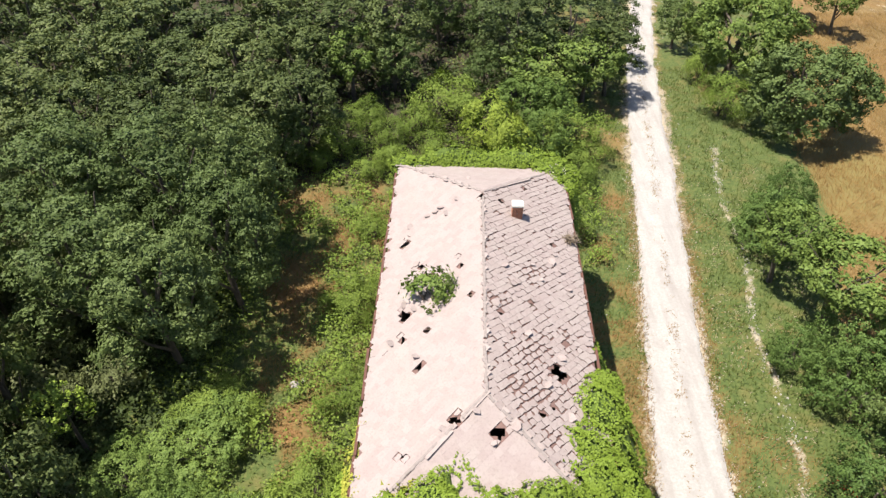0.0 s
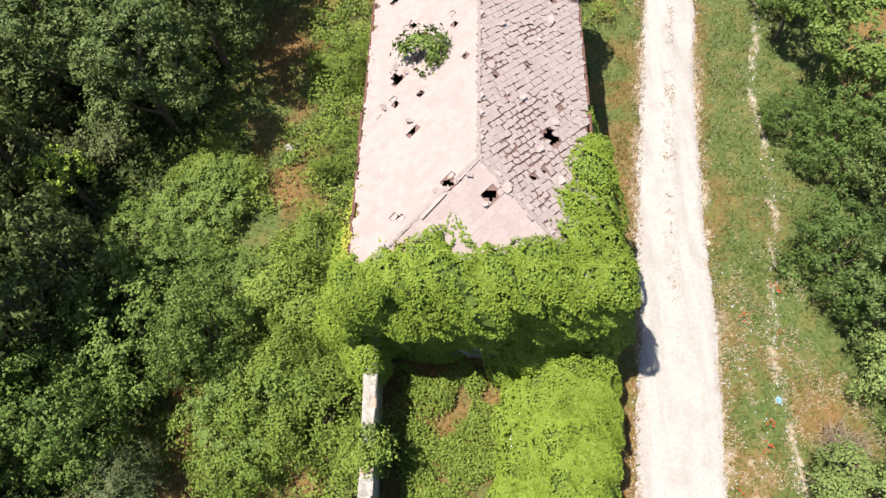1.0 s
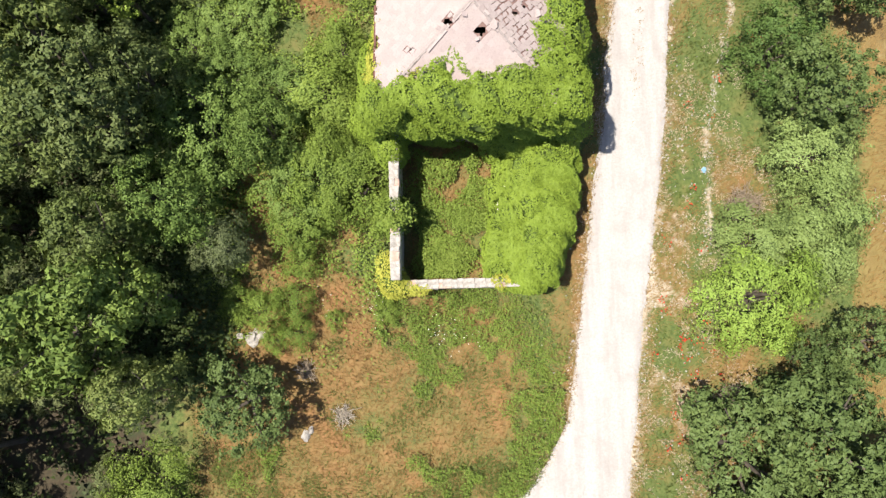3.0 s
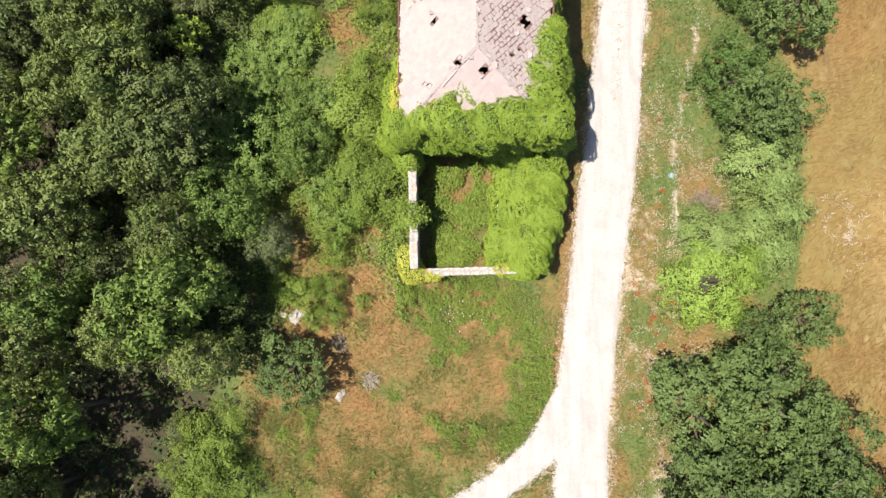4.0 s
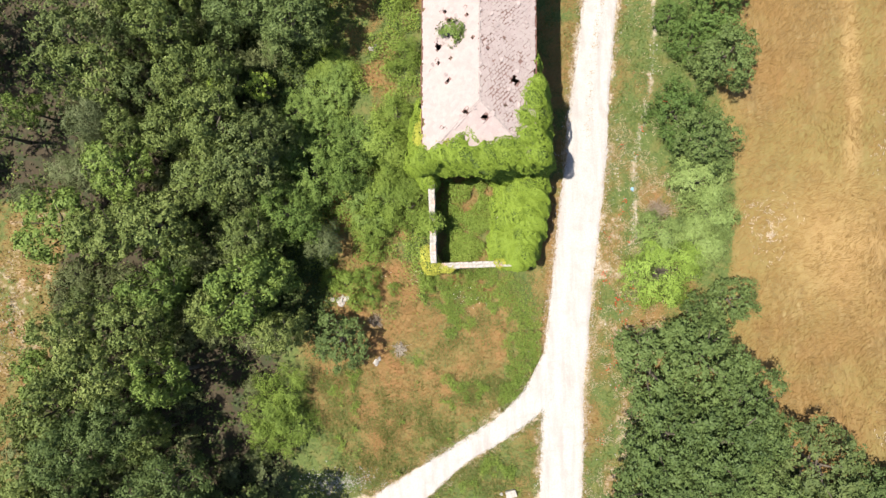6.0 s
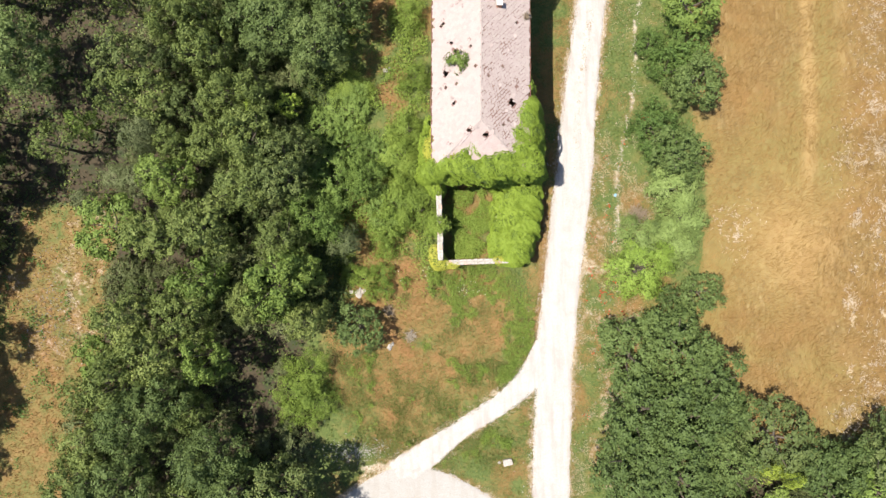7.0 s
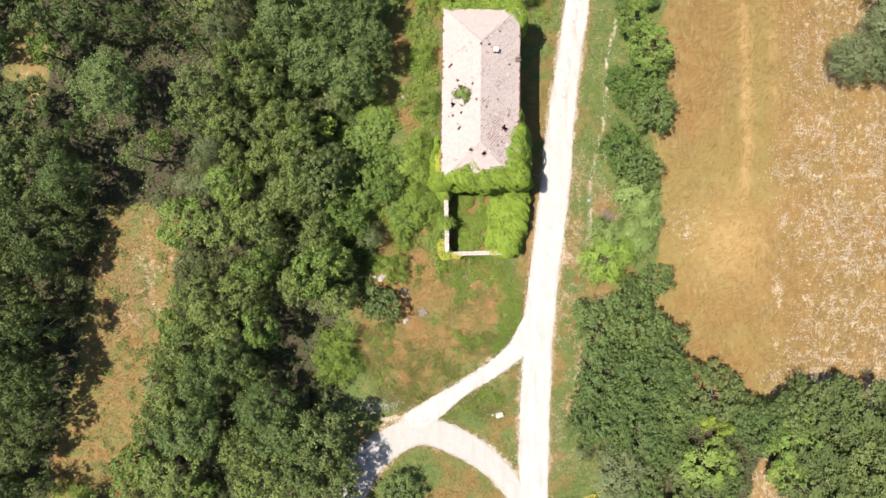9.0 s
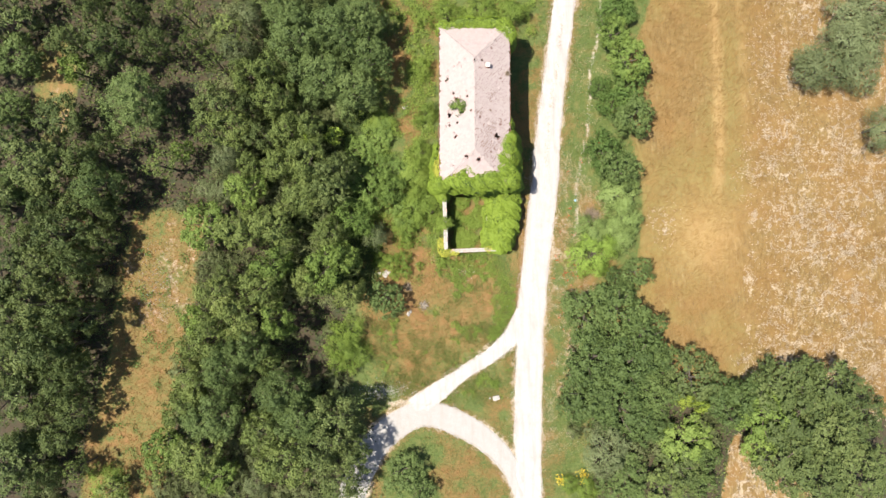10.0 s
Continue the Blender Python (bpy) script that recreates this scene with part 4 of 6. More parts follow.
# centre x, y and half sizes of the holes in the roof, in the house's plan
HOLES = [(-3.11, 2.91, 0.20, 0.37), (-2.37, 1.35, 0.22, 0.17), (-2.13, 0.62, 0.28, 0.2), (-2.83, -1.06, 0.26, 0.40), (-0.83, 1.25, 0.14, 0.15), (-0.82, 0.87, 0.15, 0.13),
         (-0.5, -0.77, 0.12, 0.14), (-1.96, -2.03, 0.14, 0.2), (-2.82, -2.2, 0.12, 0.2), (-3.02, -2.83, 0.15, 0.14), (-2.18, -3.54, 0.15, 0.3), (-2.49, -6.73, 0.15, 0.14),
         (-0.1, 4.8, 0.2, 0.2), (0.75, 4.82, 0.14, 0.15), (1.91, 6.28, 0.13, 0.15), (2.78, 3.02, 0.14, 0.18), (1.65, -0.76, 0.14, 0.16), (0.56, -1.6, 0.17, 0.18),
         (2.45, -3.51, 0.30, 0.38), (0.38, -6.16, 0.32, 0.22), (-0.98, -5.84, 0.24, 0.2), (1.77, -5.43, 0.14, 0.22), (2.13, -5.09, 0.12, 0.15)]


def roof_z(x, y):
    """Height of the hipped roof at a place of the house."""
    return EAVE + RISE * np.minimum(HX - np.abs(x), HY - np.abs(y))


def holed(x, y, grow=1.0):
    ragged = 0.6 * (float(vnoise(x, y, 0.17, 45)) - 0.5)
    return any(abs(x - a) / (w * grow) + abs(y - b) / (h * grow) + ragged < 1.08 for a, b, w, h in HOLES)


house = new("house")
house.matrix_basis = HOUSE
tagged(house, "abandoned stone house with a decayed hipped roof of pale tiles", "house")


def house_walls():
    x, y, t = HX - 0.35, HY - 0.35, 0.5
    for b in ((-x, -y, -x + t, y), (x - t, -y, x, y), (-x + t, -y, x - t, -y + t), (-x + t, y - t, x - t, y)):
        bm = bmesh.new()
        box_bm(bm, b[0], b[1], -0.2, b[2], b[3], EAVE - 0.12)
        part("wall", bm_mesh(bm, "wall", M_WALL), house)
    bm = bmesh.new()
    box_bm(bm, -x + t, -y + t, 5.6, x - t, y - t, 5.8)
    part("attic_floor", bm_mesh(bm, "attic_floor", M_WOOD), house)


def roof_boards():
    """The boarding under the tiles, open where the roof has holes."""
    step, low = 0.11, 0.006
    verts, faces, index = [], [], {}
    nx, ny = int(HX / step), int(HY / step)

    def v(i, j):
        if (i, j) not in index:
            x, y = i * step, j * step
            index[i, j] = len(verts)
            verts.append((x, y, float(roof_z(x, y)) - low))
        return index[i, j]

    for i in range(-nx, nx):
        for j in range(-ny, ny):
            if not holed((i + 0.5) * step, (j + 0.5) * step, 0.85):
                faces.append((v(i, j), v(i + 1, j), v(i + 1, j + 1), v(i, j + 1)))
    part("boarding", mesh_of("boarding", verts, faces, M_DECK), house, "dark reddish boards under the tiles")
    # rafters and purlins seen through the holes
    for sx in (-1, 1):
        for k in range(15):
            y = -HY + 1.2 + k * 1.18
            run = min(HX - 0.2, HY - abs(y) - 0.1)
            bm = bmesh.new()
            box_bm(bm, 0, -0.05, -0.14, run / math.cos(SLOPE), 0.05, -0.01)
            m = pose(sx * HX, y, EAVE - 0.09, 0, 0, 180 if sx > 0 else 0) @ pose(0, 0, 0, 0, -math.degrees(SLOPE), 0)
            part("rafter", bm_mesh(bm, "rafter", M_WOOD), house, m=m)


TILE_L, TILE_W, ROW = 0.275, 0.24, radians(45)
# centres and reaches of the patches where tiles have slipped and broken, in the house's plan
TORN = [(1.5, -3.0, 0.65, 0.8), (2.2, -2.4, 0.7, 0.5), (1.5, -4.6, 0.8, 0.9), (1.1, -5.6, 0.45, 0.35), (2.1, -6.2, 0.4, 0.45), (2.8, -1.8, 0.4, 0.3), (0.5, -1.1, 0.4, 0.4), (2.0, 1.1, 0.5, 0.3)]


def tile_shape(r, k):
    """A rectangular tile, 14 mm thick, one edge lifted over the next row: 0 to 7 broken, 8 to 13 chipped, 14 and 15 whole."""
    a, b = TILE_L / 2, TILE_W / 2
    grow = 1.03 if k >= 14 else r.uniform(0.66, 0.92) if k < 8 else r.uniform(0.965, 1.0)
    pts = [(-a, -b), (0, -b), (a, -b), (a, 0), (a, b), (0, b), (-a, b), (-a, 0)]
    long = 1.0 if k >= 8 else r.uniform(0.9, 1.02)
    pts = [(x * (long if k < 8 else grow) + r.normal() * 0.004, y * grow + r.normal() * 0.004) for x, y in pts] if k < 14 else [(x * grow, y * grow) for x, y in pts]
    for i in r.choice(8, 4, replace=False) if k < 8 else r.choice(8, 1, replace=False) if k < 14 else ():
        bite = r.uniform(0.06, 0.36) if k < 8 else r.uniform(0.0, 0.22)
        pts[i] = (pts[i][0] * (1 - bite) + 0.012 * r.normal(), pts[i][1] * (1 - bite) + 0.012 * r.normal())
    lift = 0.02 if k >= 14 else 0.055
    out = [(x, y, -lift * y + z) for z in (0.0, 0.014) for x, y in pts]
    n = len(pts)
    faces = [tuple(range(n, 2 * n)), *[(i, (i + 1) % n, n + (i + 1) % n, n + i) for i in range(n)]]
    return np.array(out), faces


TILES = [tile_shape(rng, k) for k in range(16)]
tile_meshes = [mesh_of("tile", v, f, M_TILE) for v, f in TILES]


def lay_tiles():
    """Tiles in slanting rows on the four slopes; the east slope is torn, the south one chipped."""
    r = np.random.default_rng(21)
    rest_v, rest_f = [], []
    roof = new("roof")
    roof.parent = house
    singles = 0
    for name, turn, half, loose in (("east", 90, HY, 1.0), ("west", -90, HY, 0.2), ("south", 0, HX, 0.38), ("north", 180, HX, 0.2)):
        deep = (HX if half == HY else HY)
        length = HX / math.cos(SLOPE)
        base = Matrix.Rotation(radians(turn), 4, "Z") @ Matrix.Translation((0, -deep, EAVE)) @ Matrix.Rotation(SLOPE, 4, "X")
        edge = -half + 0.2
        while edge < half - 0.1:
            n0, wide = len(rest_v), r.uniform(0.26, 0.34)
            if r.random() > 0.06 * (1 + loose):
                lo = -0.06 + r.normal() * 0.025
                box = [base @ Vector((edge + a * (wide - 0.012), b, h)) for h in (0.0, 0.012) for a, b in ((0, lo), (1, lo), (1, 0.30), (0, 0.30))]
                rest_v.extend(tuple(p) for p in box)
                rest_f.extend(tuple(n0 + i for i in q) for q in ((4, 5, 6, 7), (0, 1, 5, 4), (1, 2, 6, 5), (3, 0, 4, 7), (3, 2, 1, 0)))
            edge += wide
        # the rows keep one slant over the whole house; their lifted edge looks downhill
        slant = ROW - radians(turn)
        if math.cos(slant) < 0:
            slant += math.pi
        u, v = Vector((math.cos(slant), math.sin(slant))), Vector((-math.sin(slant), math.cos(slant)))
        span = int((half + length) / TILE_W) + 2
        for row in range(-span, span):
            for col in range(-span, span):
                at = u * (col + 0.5 * (row % 2) + 0.12 * math.sin(7.3 * row)) * TILE_L + v * row * TILE_W
                s, d = at.x, at.y
                if not 0.04 < d < length + 0.03 or abs(s) > half - d * math.cos(SLOPE) + 0.07:
                    continue
                place = base @ Vector((s, d, 0))
                if holed(place.x, place.y, 1.0):
                    continue
                rim = holed(place.x, place.y, 1.9)
                torn = max(math.exp(-((place.x - a) / b) ** 2 - ((place.y - c) / e) ** 2) for a, c, b, e in TORN) * (loose > 0.4)
                patch = float(vnoise(place.x, place.y, 1.3, 40)) * loose
                if loose > 0.4 and r.random() < 0.015 * torn:
                    continue
                k = 14 + int(r.integers(2))
                if r.random() < 0.95 * torn + (0.25 if rim else 0) + (0.02 + 0.06 * patch if loose > 0.4 else 0.0):
                    k = int(r.integers(8))
                elif loose > 0.4 and r.random() < 0.5 + 0.6 * patch:
                    k = 8 + int(r.integers(6))
                worn = loose * (0.2 + 0.5 * patch + 0.6 * torn)
                slip = 0.05 * r.random() if r.random() < 0.9 * torn + 0.05 * worn else 0.0
                wob = 0.011 * r.normal(size=2) * (loose > 0.4)
                m = base @ pose(s - v.x * slip + wob[0], d - v.y * slip + wob[1], 0.018 + (0.008 * r.random() * worn), r.normal() * 1.0 * worn, r.normal() * 1.0 * worn, math.degrees(slant) + r.normal() * (1.3 * (loose > 0.4) + 2.6 * worn))
                if name == "east" and singles < 300 and -6.0 < place.y < -0.5 and 0.4 < place.x < 3.2:
                    part("tile", tile_meshes[k], roof, m=m)
                    singles += 1
                else:
                    w, (shape, f) = np.array(m), TILES[k]
                    n0 = len(rest_v)
                    rest_v.extend((shape @ w[:3, :3].T + w[:3, 3]).tolist())
                    rest_f.extend(tuple(i + n0 for i in q) for q in f)
    tagged(part("tile_rest", mesh_of("tile_rest", rest_v, rest_f, M_TILE), roof), kind="stuff")
    # caps along the ridge and hips
    cap_v, cap_f = [], []
    for y, rad in ((-0.19, 0.066), (0.19, 0.058)):
        for a in range(6):
            w = math.pi * a / 5
            cap_v.append((math.cos(w) * rad, y, math.sin(w) * rad * 0.7))
    cap_f = [(i, i + 1, i + 7, i + 6) for i in range(5)]
    cap = mesh_of("ridge_tile", cap_v, cap_f, M_CAP)
    lines = [((0, -HY + HX, RIDGE), (0, HY - HX, RIDGE))]
    for sx in (-1, 1):
        for sy in (-1, 1):
            lines.append(((sx * HX, sy * HY, EAVE), (0, sy * (HY - HX), RIDGE)))
    for a, b in lines:
        a, b = Vector(a), Vector(b)
        n = int((b - a).length / 0.35)
        turn = (b - a).to_track_quat("Y", "Z").to_matrix().to_4x4()
        for i in range(n):
            p = a + (b - a) * ((i + 0.5) / n)
            if r.random() < 0.06 or holed(p.x, p.y, 0.9):
                continue
            part("ridge_tile", cap, roof, m=Matrix.Translation((p.x + r.normal() * 0.012, p.y, p.z + 0.012)) @ turn @ pose(0, 0, 0, 0, 0, r.normal() * 3))


M_CAP = plain_material("old_ridge_mortar", (0.20, 0.165, 0.15), (0.30, 0.25, 0.235), 5, 0.9, 30, 0.6)
house_walls()
roof_boards()
lay_tiles()


def eaves():
    """Broken lengths of rusty red eave trim along both long sides."""
    r = np.random.default_rng(31)
    for sx in (-1, 1):
        y = -HY + 0.4
        while y < HY - 0.6:
            n = r.uniform(0.9, 2.2)
            end = min(y + n, HY - 0.1)
            bm = bmesh.new()
            box_bm(bm, -0.05, 0, -0.09, 0.06, end - y, 0.03)
            bmesh.ops.bevel(bm, geom=bm.edges[:], offset=0.02, segments=1, affect="EDGES")
            part("eave_board", bm_mesh(bm, "eave_board", M_EAVE), house, "rusty red weathered board", pose(sx * (HX + 0.10) + r.normal() * 0.015, y, EAVE - 0.07, 0, 0, r.normal() * 0.8))
            y = end + (0.25 if r.random() < 0.25 else 0.02)


eaves()


def chimney():
    """A brick stack with a pale cemented cap."""
    x, y = 1.42, 4.2
    z = float(roof_z(x, y))
    ob = new("chimney")
    ob.parent = house
    ob.matrix_basis = pose(x, y, z)
    tagged(ob, "square red brick stack with a white cement cap")
    ob.scale = (0.8, 0.8, 0.85)
    bm = bmesh.new()
    box_bm(bm, -0.22, -0.20, -0.4, 0.22, 0.20, 0.66)
    part("stack_core", bm_mesh(bm, "stack_core", M_CEMENT), ob)
    bm = bmesh.new()
    box_bm(bm, -0.11, -0.055, -0.03, 0.11, 0.055, 0.03)
    bmesh.ops.bevel(bm, geom=bm.edges[:], offset=0.006, segments=1, affect="EDGES")
    brick = bm_mesh(bm, "brick", M_BRICK)
    r = np.random.default_rng(5)
    for course in range(13):
        h = -0.15 + course * 0.066
        off = 0.06 * (course % 2)
        for k in range(2):
            for m in (pose(-0.12 + 0.24 * k - 0.05 + off, -0.205, h), pose(-0.12 + 0.24 * k + 0.05 - off, 0.205, h), pose(-0.225, -0.11 + 0.22 * k, h, 0, 0, 90), pose(0.225, -0.11 + 0.22 * k, h, 0, 0, 90)):
                part("brick", brick, ob, m=m @ pose(0, 0, 0, 0, 0, r.normal() * 0.8))
    bm = bmesh.new()
    box_bm(bm, -0.31, -0.29, 0.68, 0.31, 0.29, 0.78)
    bmesh.ops.bevel(bm, geom=bm.edges[:], offset=0.025, segments=2, affect="EDGES")
    part("cap", bm_mesh(bm, "cap", M_CEMENT), ob, "white cement cap")


chimney()


def house_place(x, y, up=0.0):
    """World place of a point on the roof."""
    return HOUSE @ Vector((x, y, float(roof_z(x, y)) + up))


def broken_tiles():
    r = np.random.default_rng(77)
    spots = [(1.5, -2.2), (0.8, 0.9), (2.2, 0.7), (1.9, 1.4), (3.0, -4.4), (2.7, -5.2), (-0.3, -5.6), (-2.7, 0.2), (-2.5, -0.9), (-1.6, 0.9), (-2.0, 4.5), (-1.75, 4.7), (-2.3, 4.35), (-1.5, 4.2), (-3.0, 3.9), (1.1, 0.05), (1.25, 0.2), (-2.9, -0.6), (-2.4, 0.9), (-2.6, 1.5), (0.9, -6.0), (0.2, -6.5),
             (-1.3, -6.1), (2.0, -4.2), (2.6, -2.9), (0.4, -1.2), (1.8, -0.5), (-1.1, 5.0), (-3.2, -2.3), (-2.3, -3.1), (-0.6, 6.9), (2.9, 2.4), (3.1, 1.5), (2.7, 1.9), (3.3, 0.6)]
    for x, y in spots:
        h = r.uniform(0.11, 0.2)
        n = 5
        ring = [(h * r.uniform(0.7, 1.2) * math.cos(6.283 * k / n), h * r.uniform(0.7, 1.2) * math.sin(6.283 * k / n)) for k in range(n)]
        verts = [(a, b, z) for z in (0, 0.02) for a, b in ring]
        faces = [tuple(range(n, 2 * n)), tuple(reversed(range(n))), *[(i, (i + 1) % n, n + (i + 1) % n, n + i) for i in range(n)]]
        ob = new("broken_tile", mesh_of("broken_tile", verts, faces, M_TILE))
        p = house_place(x, y, 0.07)
        ob.matrix_basis = Matrix.Translation(p) @ pose(0, 0, 0, r.uniform(-12, 12), math.copysign(18, x) + r.uniform(-8, 8), r.uniform(0, 360))
        tagged(ob, "loose broken piece of pale roof tile", "tile fragment", "broken tiles")


broken_tiles()


def sapling(x, y, R, H, sprays, size, material, name, label):
    """A small tree rooted in the attic that pushes through the roof."""
    r = np.random.default_rng(int(abs(x * 100)) + 9)
    ob = new(name)
    p = house_place(x, y)
    ob.matrix_basis = Matrix.Translation((p.x, p.y, p.z - 0.25))
    part("trunk", trunk_mesh(r, R, H, 0.3, 3), ob)
    part("crown", crown_mesh("crown", r, R, H, 0.25, 12, sprays, size, material, 0.25), ob)
    tagged(ob, label, "tree")


sapling(-1.95, -0.4, 0.98, 0.95, 72, 0.145, M_BRIGHT, "fig_sapling", "young fig growing out through a hole in the tiles")
sapling(2.55, -7.0, 0.14, 0.22, 3, 0.10, M_IVY, "roof_weed", "small green weed rooted between the roof tiles")
sapling(-2.3, -7.75, 0.2, 0.3, 4, 0.11, M_IVY_YELLOW, "roof_weed", "yellowish weed rooted between the roof tiles")


# ---- ruined annexe ----
def rubble_wall(parent, x0, y0, x1, y1, top, seed, label=""):
    """A rubble wall whose ragged crown is made of single capping stones."""
    r = np.random.default_rng(seed)
    bm = bmesh.new()
    box_bm(bm, x0, y0, -0.2, x1, y1, top)
    bmesh.ops.subdivide_edges(bm, edges=bm.edges[:], cuts=6, use_grid_fill=True)
    for v in bm.verts:
        if v.co.z > 0:
            v.co += Vector(r.normal(size=3) * 0.018)
    wall = part("wall", bm_mesh(bm, "wall", M_WALL), parent, label)
    along_y = y1 - y0 > x1 - x0
    at, end = (y0, y1) if along_y else (x0, x1)
    wide = (x1 - x0) if along_y else (y1 - y0)
    mid = (x0 + x1) / 2 if along_y else (y0 + y1) / 2
    while at < end - 0.1:
        n = min(r.uniform(0.18, 0.62), end - at)
        cut = r.uniform(-0.32, 0.32) * wide
        for a, b in ((-wide / 2, cut), (cut, wide / 2)) if r.random() < 0.55 else ((-wide / 2 + 0.05 * r.random(), wide / 2 - 0.05 * r.random()),):
            h = r.uniform(0.03, 0.09)
            bm = bmesh.new()
            box_bm(bm, -n / 2 - 0.01, a - 0.006, -0.06, n / 2 + 0.01, b + 0.006, h)
            for v in bm.verts:
                v.co += Vector(r.normal(size=3) * 0.022)
            bmesh.ops.bevel(bm, geom=bm.edges[:], offset=0.018, segments=1, affect="EDGES")
            stone = M_STONE if r.random() < 0.82 else M_PINK
            m = pose(mid, at + n / 2, top, 0, 0, 90) if along_y else pose(at + n / 2, mid, top)
            part("stone", bm_mesh(bm, "stone", stone), wall, m=m)
        at += n


M_PINK = plain_material("pinkish_stone", (0.34, 0.20, 0.15), (0.46, 0.34, 0.28), 4, 0.9, 20, 0.6)
ruin = new("ruin_walls")
tagged(ruin, "roofless annexe walls of pale rubble stone overgrown with ivy", "ruin")
rubble_wall(ruin, -2.35, 1.05, -1.9, 8.3, 3.3, 61)
rubble_wall(ruin, -2.3, 0.6, 5.2, 1.05, 1.9, 62)
rubble_wall(ruin, 4.9, 1.06, 5.3, 7.4, 2.5, 63)


# ---- climbing plants ----
def ivy_lumps(p):
    a, c = p[:, 0] + 0.8 * p[:, 2], p[:, 1] - 0.7 * p[:, 2]
    return 0.42 * (vnoise(a, c, 1.1, 50) - 0.5) + 0.30 * (vnoise(a + 7, c, 0.45, 51) - 0.5) + 0.14 * (vnoise(a, c + 5, 0.2, 52) - 0.5)


def ivy_field(p, b, rough):
    """Height of places over the joined, softly melted mounds, and which way is out."""
    k = 0.16
    total, out = np.full(len(p), 1e-9), np.zeros((len(p), 3))
    for row in b:
        near = np.nonzero((np.abs(p[:, 0] - row[0]) < row[3] + 0.7) & (np.abs(p[:, 1] - row[1]) < row[4] + 0.7))[0]
        q = (p[near] - row[:3]) / row[3:]
        d = (np.sqrt((q * q).sum(1)) - 1) * min(row[3], row[4], row[5])
        w = np.exp(-np.maximum(d, -1.5) / k)
        total[near] += w
        out[near] += w[:, None] * unit(q / row[3:])
    return -k * np.log(total) - rough * ivy_lumps(p), unit(out)


def blanket(name, blobs, per_m2, size, material, label, seed, core=True, category="ivy", floor=0.02, rough=1.0):
    """Leaves laid over a body of melted mounds (x, y, z and three radii)."""
    r = np.random.default_rng(seed)
    b = np.array(blobs, float)
    b[:, :3] += r.normal(size=(len(b), 3)) * 0.1
    b[:, 3:] *= r.uniform(0.8, 1.15, (len(b), 1))
    P = []
    for row in b:
        m = int(per_m2 * 4.2 * (row[3] * row[4] + row[3] * row[5] + row[4] * row[5]))
        P.append(row[:3] + unit(r.normal(size=(m, 3))) * row[3:])
    P = np.concatenate(P)
    d, out = ivy_field(P, b, rough)
    P = P[d > -0.95]
    for _ in range(4):
        d, out = ivy_field(P, b, rough)
        P = P - out * np.clip(d, -0.5, 0.5)[:, None]
    # the slope of the lumpy surface
    e = 0.07
    d0, out = ivy_field(P, b, rough)
    flat = ivy_lumps(P)
    rise = np.stack([ivy_lumps(P + np.eye(3)[a] * e) - flat for a in range(3)], 1) / e
    N = unit(out - rough * (rise - out * (rise * out).sum(1)[:, None]))
    keep = (P[:, 2] > floor) & (np.abs(d0) < 0.22)
    P, N = P[keep] + out[keep] * (0.03 * r.normal(size=(keep.sum(), 1))), N[keep]
    N = unit(N + 0.34 * r.normal(size=N.shape) + np.array([0, 0, 0.55]))
    ob = new(name)
    tagged(part("foliage", tri_mesh("foliage", leaf_tris(P, N, size, r, 0.9), material), ob), kind="stuff")
    # solid body below the leaves, its darker green standing in for shade
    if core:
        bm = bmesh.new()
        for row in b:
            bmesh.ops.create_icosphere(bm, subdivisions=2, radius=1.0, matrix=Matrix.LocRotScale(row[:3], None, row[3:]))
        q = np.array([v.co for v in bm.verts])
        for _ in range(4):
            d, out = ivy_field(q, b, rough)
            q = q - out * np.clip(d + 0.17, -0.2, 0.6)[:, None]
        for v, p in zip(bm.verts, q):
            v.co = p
        part("tangle", bm_mesh(bm, "tangle", M_CORE), ob, "inner ivy body with shade put into its dark green")
    return tagged(ob, label, category)


